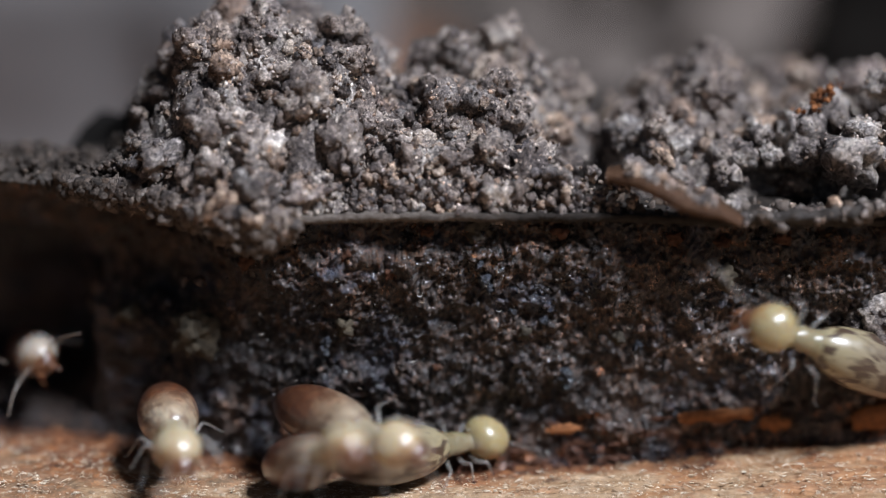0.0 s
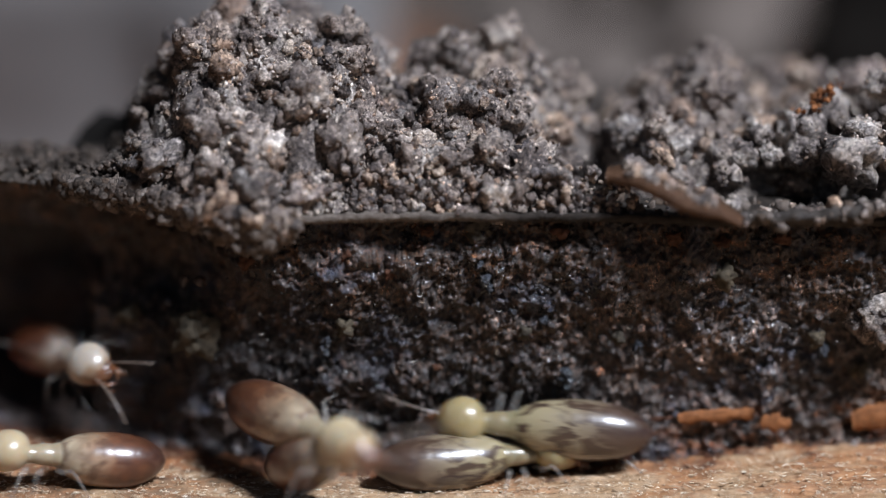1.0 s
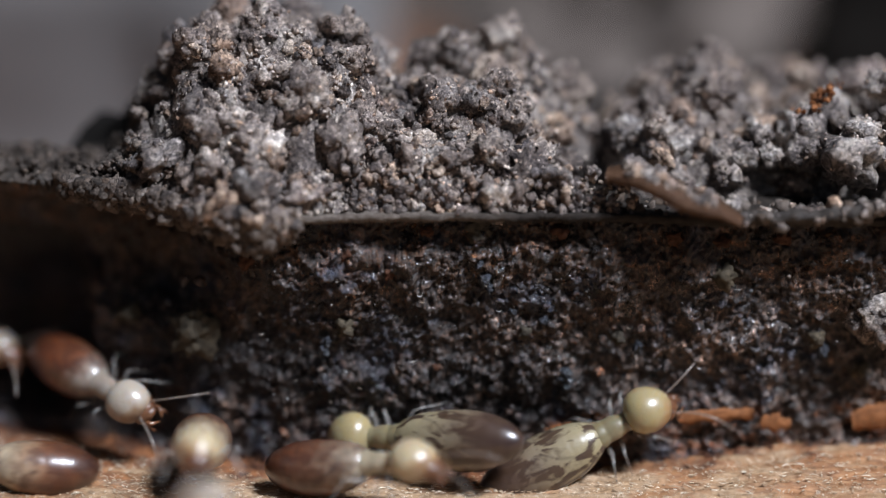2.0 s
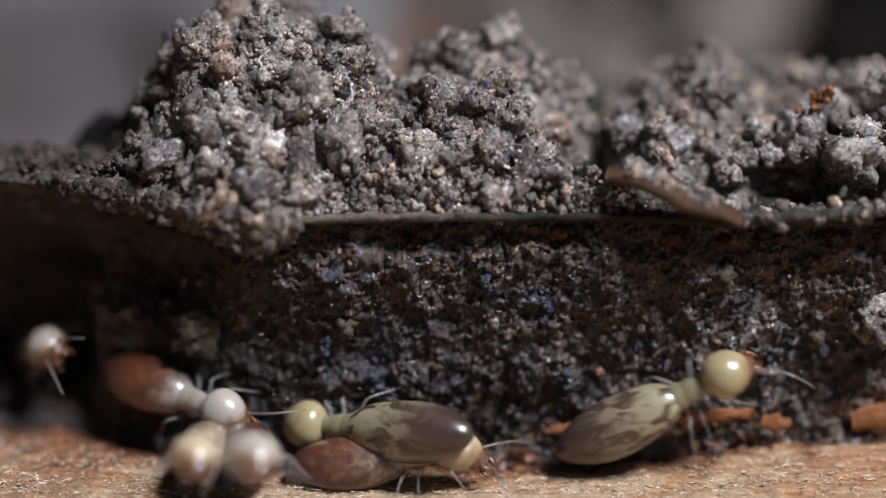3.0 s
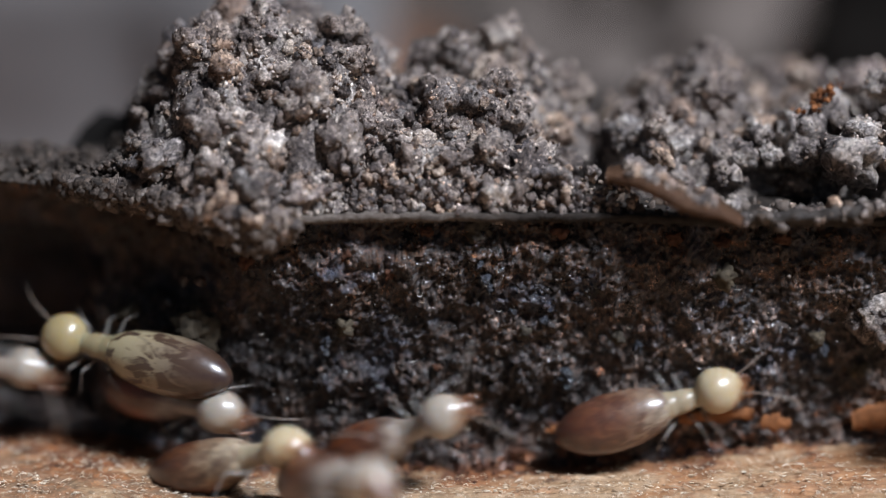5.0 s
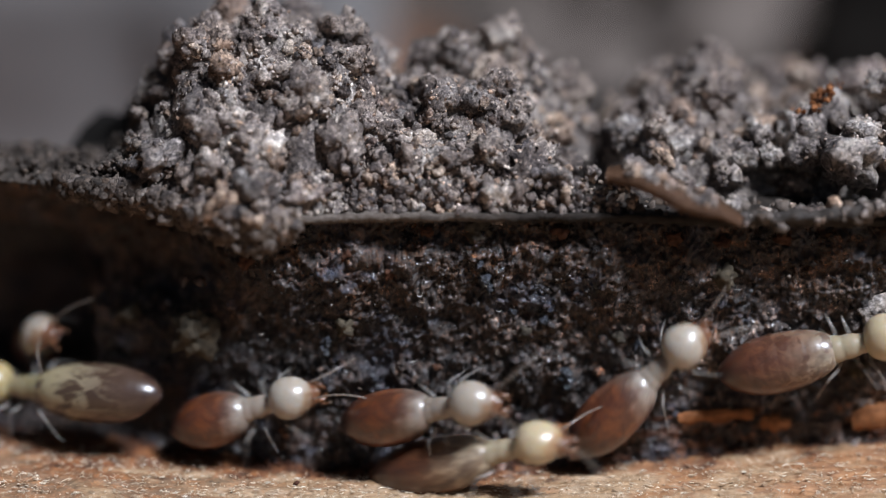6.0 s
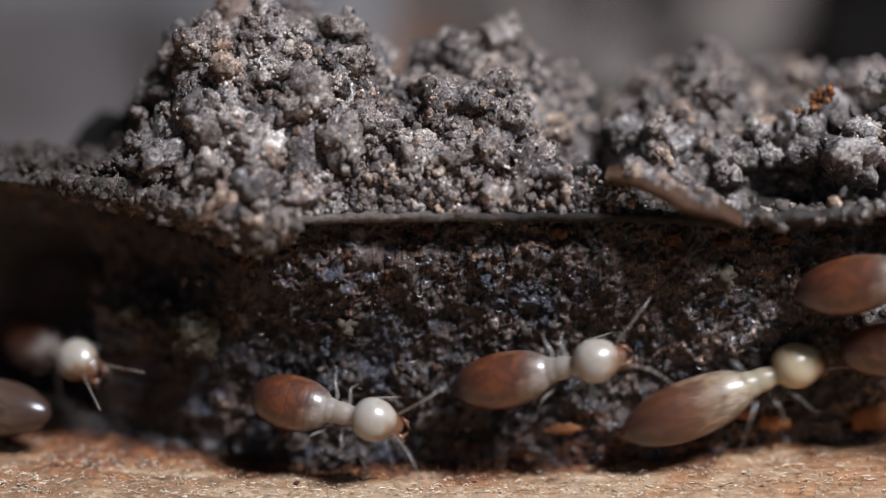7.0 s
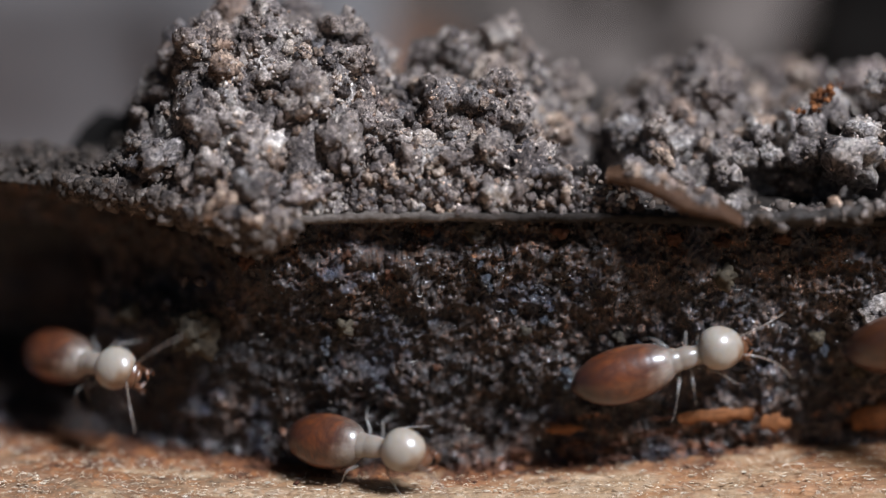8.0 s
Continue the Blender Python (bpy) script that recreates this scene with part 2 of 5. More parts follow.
BELLY = skin_material("red_brown_abdomen", [(0.0, (0.030, 0.013, 0.009)), (0.25, (0.12, 0.034, 0.011)), (0.50, (0.21, 0.062, 0.019)), (0.74, (0.165, 0.062, 0.030)), (0.88, (0.22, 0.15, 0.115)), (1.0, (0.30, 0.255, 0.215))], 0.3, along=True, sss=0.2, veined=0.8, depth=0.3, tint=(0.9, 0.35, 0.18))
MOTTLED = skin_material("brown_cream_abdomen", [(0.0, (0.04, 0.015, 0.008)), (0.33, (0.115, 0.042, 0.018)), (0.52, (0.20, 0.088, 0.044)), (0.68, (0.31, 0.195, 0.12)), (0.84, (0.40, 0.305, 0.205)), (1.0, (0.46, 0.375, 0.265))], 0.6, along=True, sss=0.2, rings=0.8, depth=0.25, veined=0.5, blots=(0.085, 0.034, 0.018))
BROWN = skin_material("mottled_brown_abdomen", [(0.0, (0.06, 0.022, 0.012)), (0.3, (0.14, 0.052, 0.026)), (0.6, (0.18, 0.088, 0.052)), (0.82, (0.26, 0.18, 0.125)), (1.0, (0.34, 0.28, 0.21))], 0.65, along=True, sss=0.3, rings=0.9, depth=0.25, veined=0.5, tint=(0.9, 0.4, 0.22))
STRIPED = skin_material("mottled_abdomen", [(0.0, (0.040, 0.020, 0.016)), (0.25, (0.095, 0.060, 0.042)), (0.45, (0.20, 0.155, 0.105)), (0.75, (0.29, 0.24, 0.15)), (1.0, (0.33, 0.28, 0.165))], 0.95, along=True, sss=0.15, rings=0.5, depth=0.2, blots=(0.06, 0.034, 0.022), tint=(0.8, 0.6, 0.4))
LIMB = skin_material("clear_limbs", [(0.3, (0.30, 0.275, 0.25)), (0.7, (0.38, 0.355, 0.33))], rough=0.3, sss=0.1)
LIMB.node_tree.nodes["Principled BSDF"].inputs["Alpha"].default_value = 0.30
FEELER = skin_material("clear_brown_feelers", [(0.3, (0.20, 0.15, 0.12)), (0.7, (0.30, 0.25, 0.21))], rough=0.35, sss=0.1)
FEELER.node_tree.nodes["Principled BSDF"].inputs["Alpha"].default_value = 0.38


# ---- shapes ----
def smooth(a, b, x):
    t = min(1.0, max(0.0, (x - a) / (b - a)))
    return t * t * (3 - 2 * t)


def rough_noise(x, y, z, scale, octaves=4):
    return noise.fractal((x * scale, y * scale, z * scale), 0.7, 2.1, octaves, noise_basis="PERLIN_ORIGINAL")


def mesh_of(name, verts, faces, material, flat=False):
    """A mesh from millimetres."""
    me = bpy.data.meshes.new(name)
    me.from_pydata(np.asarray(verts) * M, [], faces)
    me.materials.append(material)
    if not flat:
        me.polygons.foreach_set("use_smooth", [True] * len(me.polygons))
    me.update()
    return me


def part(name, me, parent, label=""):
    ob = new(name, me)
    ob.parent = parent
    return tagged(ob, label) if label else ob


def grid_faces(nu, nv, start=0):
    return [(start + i * nv + j, start + (i + 1) * nv + j, start + (i + 1) * nv + j + 1, start + i * nv + j + 1) for i in range(nu - 1) for j in range(nv - 1)]


def clods(x, y, z, scale):
    """Rounded clumps: 1 at a clump's middle, about 0 in the cracks between."""
    d = noise.voronoi((x * scale, y * scale, z * scale))[0]
    return max(0.0, 1 - 1.3 * d[0] ** 1.5) * (0.4 + 0.6 * smooth(0, 0.25, d[1] - d[0]))


def crumb_shape(seed, level=2, lumpy=0.35):
    """Vertices and triangles of one irregular crumb, about 1 across."""
    bm = bmesh.new()
    bmesh.ops.create_icosphere(bm, subdivisions=level, radius=0.5)
    wide = Vector((0.75 + 0.5 * random.random(), 0.75 + 0.5 * random.random(), 0.75 + 0.5 * random.random()))
    for v in bm.verts:
        d = v.co.normalized()
        r = 1 + lumpy * noise.noise(d * 1.1 + Vector((seed * 3.1, 0, 0))) + lumpy * 0.9 * noise.noise(d * 2.9 + Vector((0, seed * 5.7, 0))) + lumpy * 0.6 * noise.noise(d * 6.5 + Vector((0, 0, seed * 2.3)))
        v.co = d * 0.5 * max(0.35, r) * wide
    v = np.array([x.co for x in bm.verts])
    f = np.array([[x.index for x in p.verts] for p in bm.faces])
    bm.free()
    return v, f


def scatter(name, shapes, places, material, parent=None, flat=False):
    """Joins many crumbs (x, y, z, size, stretch) into one mesh."""
    rng = np.random.default_rng(7)
    vs, fs, at = [], [], 0
    for i, (x, y, z, size, stretch) in enumerate(places):
        v, f = shapes[i % len(shapes)]
        q = Euler(rng.uniform(0, 6.28, 3)).to_matrix()
        vs.append((v * np.array([stretch, 1, 1]) * size) @ np.array(q).T + (x, y, z))
        fs.append(f + at)
        at += len(v)
    me = mesh_of(name, np.concatenate(vs), np.concatenate(fs).tolist(), material, flat)
    ob = new(name, me)
    ob.parent = parent
    return tagged(ob, kind="stuff")


CRUMBS = [crumb_shape(k, 2, 0.58) for k in range(14)]
GRAINS = [crumb_shape(k + 20, 1, 0.4) for k in range(8)]


# ---- the ground, the board and the nest ----
LEDGE = 8.3


def base_y(x):
    return 0.24 * max(0, -4.2 - x) if x < 0 else 0.12 * max(0, x - 1.6)


def board_z(x, y):
    """The board rises towards both ends, shaped to fit the camera's view."""
    return (0.85 * smooth(1, 14, x) + 0.5 * smooth(4, 14, -x)) * smooth(-3.5, 1.0, y)


def top_y(x):
    return -0.6 + 0.30 * max(0, -5.0 - x)


def lift(x):
    """How far the crust rises towards its thin end."""
    return 0.075 * max(0.0, -5.0 - x)


def edge_y(x):
    """The crust's torn front edge, with its jutting lip."""
    return top_y(x) - 0.95 * math.exp(-((x + 6.4) / 1.9) ** 2) - 0.25 * smooth(-13.0, -11.0, x) * (1 - smooth(-9, -6.5, x)) - 0.2 * smooth(6, 9, x)


def rear_y(x):
    return 9.0 + 10 * smooth(-12.5, -4, x)


def ledge_z(x, y):
    """Height of the crust; its thin end slopes down at the back."""
    return LEDGE + lift(x) - 0.5 * max(0.0, y - 4.5) * (1 - smooth(-12.5, -8.5, x))


def wall_y(x, z):
    """How far back the dark wall's face lies."""
    k = min(1.0, max(0.0, z / LEDGE)) ** (1.6 - 0.95 * smooth(1.5, 6, x))
    return base_y(x) * (1 - k) + top_y(x) * k


def tuck(x, z):
    """How far the wall draws back under the crust."""
    return (0.42 - 0.2 * smooth(1, 6, x)) * smooth(6.9, 7.9, z) * smooth(-6, -4, x)


def spread(x, z):
    """How far the chewed foot of the wall spreads over the board."""
    return 0.6 * (1 - smooth(0.7, 2.6, z)) * smooth(3, 8, x)


def spaced(lo, fine_lo, fine_hi, hi, coarse, fine):
    return sorted(set([*np.arange(lo, fine_lo, coarse), *np.arange(fine_lo, fine_hi, fine), *np.arange(fine_hi, hi + coarse, coarse)]))


def make_ground():
    v = [(-2e5, -2e5, -18.5), (2e5, -2e5, -18.5), (2e5, 2e5, -18.5), (-2e5, 2e5, -18.5)]
    ground = new("ground", mesh_of("ground", v, [(0, 1, 2, 3)], GROUND, True))
    tagged(ground, "dark trodden earth under the board", "ground", kind="structure")


def make_board():
    """A chewed plank; its upper face is rough along the grain."""
    xs, ys = spaced(-150, -16, 16, 150, 6, 0.09), spaced(-45, -8, 9, 75, 3, 0.09)
    verts = []
    for x in xs:
        for y in ys:
            fade = smooth(-20, -14, x) * (1 - smooth(14, 20, x))
            z = 0.13 * rough_noise(x * 0.2, y, 0, 1.5) * fade + 0.09 * rough_noise(x * 0.45, y, 3, 4.0, 4) * fade
            verts.append((x, y, z - 0.04 + board_z(x, y) * (1 - smooth(20, 60, x)) * (1 - smooth(12, 40, y))))
    nx, ny = len(xs), len(ys)
    faces = grid_faces(nx, ny)
    rim = [i * ny for i in range(nx)] + [(nx - 1) * ny + j for j in range(1, ny)] + [i * ny + ny - 1 for i in range(nx - 2, -1, -1)] + [j for j in range(ny - 2, 0, -1)]
    low = len(verts)
    verts += [(verts[i][0], verts[i][1], -18.4) for i in rim]
    n = len(rim)
    faces += [(rim[k], low + k, low + (k + 1) % n, rim[(k + 1) % n]) for k in range(n)]
    faces.append(tuple(low + k for k in range(n - 1, -1, -1)))
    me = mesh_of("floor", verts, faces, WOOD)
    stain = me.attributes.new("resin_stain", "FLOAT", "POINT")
    # red-brown stain at the wall's foot; wider patches also darken the left end
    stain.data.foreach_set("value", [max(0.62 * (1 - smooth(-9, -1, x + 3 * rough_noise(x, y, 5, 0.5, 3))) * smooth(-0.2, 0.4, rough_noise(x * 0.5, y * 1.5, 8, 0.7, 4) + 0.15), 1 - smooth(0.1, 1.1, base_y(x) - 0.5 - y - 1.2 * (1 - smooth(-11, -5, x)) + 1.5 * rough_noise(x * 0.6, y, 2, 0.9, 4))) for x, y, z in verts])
    board = new("floor", me)
    return tagged(board, "pale chewed softwood board with torn fibres and brown stains", "board", kind="structure")


def make_wall():
    """The nest's dark, damp broken face under the crust."""
    xs, zs = spaced(-30, -15.5, 16, 27, 0.5, 0.055), list(np.linspace(-0.15, LEDGE + 0.05, 156))
    verts = []
    for x in xs:
        for z in zs:
            y = wall_y(x, z)
            lump = 0.38 * rough_noise(x, y * 0.6, z, 0.40, 3) + 0.20 * rough_noise(x, y, z + 9, 1.3, 3) + 0.17 * rough_noise(x, y, z, 3.2, 3) + 0.12 * rough_noise(x, y, z + 4, 8.0, 3)
            lump += 0.16 * clods(x, y, z, 0.8) + 0.07 * clods(x, y, z + 5, 2.6) - 0.12 - 0.35 * (1 - smooth(5, 8, z)) * (1 - 0.45 * smooth(-5.5, -3, x) - 0.35 * smooth(0, 4, x))
            left = 1 - smooth(-12.5, -9.5, x)
            cave = (1 - smooth(-9.0, -5.5, x)) * smooth(4.0, 6.0, z) * (1 - smooth(7.4, 8.2, z))
            hollow = (1 - smooth(-12.6, -11.2, x + 0.5 * rough_noise(x, z, 1, 0.8, 2))) * smooth(0.7, 2.0, z) * (1 - smooth(5.4, 6.8, z))
            lump = lump * (1 - 0.5 * left) - tuck(x, z) - 1.6 * cave - 6.0 * hollow
            verts.append((x, min(y - lump - 0.25 * (1 - smooth(0, 0.9, z)) - spread(x, z), rear_y(x) - 0.2), z * (1 + lift(x) / LEDGE) + 0.12 * rough_noise(x, z, 4, 2.0, 3)))
    nx, nz = len(xs), len(zs)
    faces = grid_faces(nx, nz)
    back = len(verts)
    for x in xs:
        verts += [(x, rear_y(x) + 0.5, zs[0]), (x, rear_y(x) + 0.5, ledge_z(x, rear_y(x)))]
    for i in range(nx - 1):
        a, b = back + 2 * i, back + 2 * i + 2
        faces += [(i * nz + nz - 1, (i + 1) * nz + nz - 1, b + 1, a + 1), (a, a + 1, b + 1, b)]
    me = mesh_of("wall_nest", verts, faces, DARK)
    foot = me.attributes.new("resin_stain", "FLOAT", "POINT")
    foot.data.foreach_set("value", [(1 - smooth(0.6, 1.7, z - 0.9 * smooth(4, 11, x) + 0.9 * rough_noise(x * 0.5, y, z, 1.0, 4))) * smooth(-1.0, 2.0, x) for x, y, z in verts])
    # dust mask by x, which also paints the right of the wall brighter
    dust = me.attributes.new("dry_dust", "FLOAT", "POINT")
    dust.data.foreach_set("value", [smooth(1.5, 9, x + 3 * rough_noise(x, y, z, 0.3, 3)) * (1 - smooth(5.8, 7.4, z)) for x, y, z in verts])
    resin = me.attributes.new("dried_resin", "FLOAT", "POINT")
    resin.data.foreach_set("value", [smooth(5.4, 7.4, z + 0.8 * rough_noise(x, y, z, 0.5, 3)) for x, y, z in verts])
    wall = new("wall_nest", me)
    tagged(wall, "dark damp broken face of a termite nest of soil and chewed wood", "nest wall", kind="structure")
    rng = np.random.default_rng(3)
    places = []
    for _ in range(420):
        x, z = rng.uniform(-15, 16), rng.uniform(0.1, LEDGE)
        if x < -9:
            continue
        places.append((x, wall_y(x, z) + tuck(x, z) - rng.uniform(-0.3, 0.1) - 0.2 * (1 - smooth(0, 0.9, z)), z, 0.05 + 0.26 * rng.random() ** 3, rng.uniform(0.8, 1.7)))
    scatter("loose_carton", CRUMBS, places, DARK_CRUMB, wall)
    shiny = []
    for _ in range(6000):
        x, z = rng.uniform(-12, 16), rng.uniform(0.1, LEDGE)
        shiny.append((x, wall_y(x, z) + tuck(x, z) - rng.uniform(-0.3, 0.15) + (0.8 if x < -9.5 else 0), z, 0.014 + 0.05 * rng.random() ** 3, 1.5))
    scatter("wet_grit", GRAINS, shiny, GRIT, wall)
    # crumbs spilt at the foot of the wall
    spill = []
    for _ in range(1100):
        x = rng.uniform(-15, 16)
        d = abs(rng.normal(0, 0.42))
        spill.append((x, base_y(x) - 0.05 - d, 0.03 + 0.2 * max(0, 0.6 - d) + board_z(x, base_y(x) - d), 0.03 + 0.14 * rng.random() ** 4, rng.uniform(0.8, 1.6)))
    scatter("spilt_frass", GRAINS, spill, SPILT, wall)
    for x, z, size, mesh in (
            (7.3, 7.75, 0.36, AMBER), (3.7, 7.95, 0.38, AMBER), (-1.7, 6.6, 0.26, AMBER), (-3.0, 7.2, 0.28, AMBER), (-0.5, 7.9, 0.3, AMBER), (10.7, 7.7, 0.36, AMBER), (8.8, 7.6, 0.34, AMBER),
            (-6.2, 6.9, 0.36, AMBER), (1.1, 7.9, 0.62, PEBBLE), (-8.0, 4.4, 1.05, PEBBLE), (-10.2, 4.7, 0.6, PEBBLE), (-3.1, 4.75, 0.42, PEBBLE), (8.9, 6.5, 0.6, PEBBLE), (13.9, 5.1, 1.5, DRY_LUMP), (13.1, 4.9, 0.6, DRY_LUMP), (-7.9, 5.0, 0.5, PEBBLE),
            (2.6, 4.6, 0.32, PEBBLE), (11.9, 4.3, 0.45, PEBBLE), (13.4, 3.2, 0.5, PEBBLE), (5.6, 4.4, 0.3, PEBBLE),
            (3.9, 3.2, 0.34, WET), (4.05, 2.95, 0.28, WET), (3.75, 3.0, 0.22, WET), (3.95, 2.7, 0.26, WET), (1.3, 6.4, 0.4, WET), (1.45, 6.1, 0.3, WET), (1.15, 6.9, 0.3, WET), (-3.7, 4.3, 0.3, WET), (-3.8, 4.0, 0.34, WET),
            (12.1, 3.9, 0.4, WET), (13.6, 3.0, 0.36, WET), (6.2, 4.1, 0.35, WET), (-9.2, 3.6, 0.5, WET), (3.2, 5.0, 0.25, WET), (2.2, 5.3, 0.25, WET)):
        crumb = part(mesh.name.split(".")[0], mesh, wall)
        crumb.matrix_basis = pose(x * M, (wall_y(x, z) + tuck(x, z) - 0.05 + (0.7 if x < -9 else 0) + (-0.3 if x < -7 and z > 4.2 else 0)) * M, z * M, 40 * x, 70 * z, 30 * size) @ Matrix.Diagonal((size * 1.15, size, size, 1))
    return wall


HEAPS = (   # x, y, reach across, reach deep, height, of the domes that make up the heaps on the crust
    (-5.5, 3.8, 5.0, 4.2, 5.4, 0.50), (-5.6, 2.4, 3.6, 3.2, 3.0), (-9.6, 3.8, 2.4, 2.4, 0.9), (-11.6, 3.2, 2.6, 2.0, 0.45), (-14.2, 3.6, 3.4, 1.9, 0.22), (-17.0, 4.4, 3.0, 1.9, 0.2),  (-9.0, 3.4, 3.6, 3.0, 0.5), (0.4, 2.4, 3.8, 2.9, 3.4), (-2.2, 2.9, 3.5, 3.2, 3.3), (-4.0, 1.9, 2.8, 2.3, 2.2),
    (1.5, 4.8, 3.5, 2.3, 4.3, 0.5), (8.6, 5.4, 3.3, 3.8, 3.3, 0.6), (12.6, 6.1, 5.0, 4.1, 2.9), (11.0, 12.0, 4.4, 3.0, 1.8), (10.0, 4.9, 3.6, 2.0, 1.8), (7.1, 4.2, 1.9, 2.6, 2.9, 0.5),
    (-8.0, 2.3, 2.8, 2.9, 2.3), (-6.4, -0.2, 2.2, 1.8, 1.2), (16.0, 3.0, 2.6, 2.5, 3.6))


def heap_z(x, y):
    """Height of the dry soil over the crust."""
    top = 0.0
    for cx, cy, rx, ry, h, *steep in HEAPS:
        q = 1 - ((x - cx) / rx) ** 2 - ((y - cy) / ry) ** 2
        if q > 0:
            top = max(top, h * q ** (steep[0] if steep else 0.72))
    edge = edge_y(x)
    return top * smooth(edge - 0.3, edge + 0.7, y) ** 0.5


def soil_bumps(x, y, z):
    """Clods, the dark clefts between them, and grit."""
    deep = max(0.0, rough_noise(x + 3, y, z + 11, 0.7, 2) - 0.18)
    shade = 1 - smooth(-9.5, -3.5, x)
    cleft = max(0.0, 0.30 - abs(rough_noise(x, y + 7, z, 0.55, 2))) * 2.2
    return 0.6 * rough_noise(x, y, z, 0.55, 3) + 0.6 * (clods(x, y, z, 0.75) - 0.4) + 0.3 * (clods(x, y, z + 3, 2.1) - 0.4) + 0.16 * rough_noise(x, y, z, 5.0, 4) - (1.5 + 0.7 * shade) * deep - (0.25 + 0.5 * shade) * cleft


def make_crust():
    """The thin grey plate that tops the dark wall."""
    xs, ts = spaced(-30, -15.5, 16, 27, 0.5, 0.10), list(np.linspace(0, 1, 40) ** 2)
    upper, lower = [], []
    for x in xs:
        edge = edge_y(x) - 0.15 + 0.16 * rough_noise(x, 0, 0, 1.1, 4)
        dip = -0.10 * smooth(5, 9, x) + 0.06 * rough_noise(x, 5, 0, 0.7, 3)
        for t in ts:
            y = edge + (rear_y(x) - edge) * t
            wob = 0.05 * rough_noise(x, y, 2, 2.5, 3)
            upper.append((x, y, ledge_z(x, y) + 0.30 + dip + wob))
            lower.append((x, y + 0.05, ledge_z(x, y) + 0.04 + dip + 0.05 * rough_noise(x, y, 8, 2.5, 3)))
    nx, nt = len(xs), len(ts)
    n = nx * nt
    faces = grid_faces(nx, nt) + [tuple(reversed(f)) for f in grid_faces(nx, nt, n)]
    faces += [(i * nt, n + i * nt, n + (i + 1) * nt, (i + 1) * nt) for i in range(nx - 1)]
    crust = new("crust", mesh_of("crust", upper + lower, faces, BARK))
    return tagged(crust, "thin grey-brown crust plate over the dark nest wall", "crust", kind="structure")


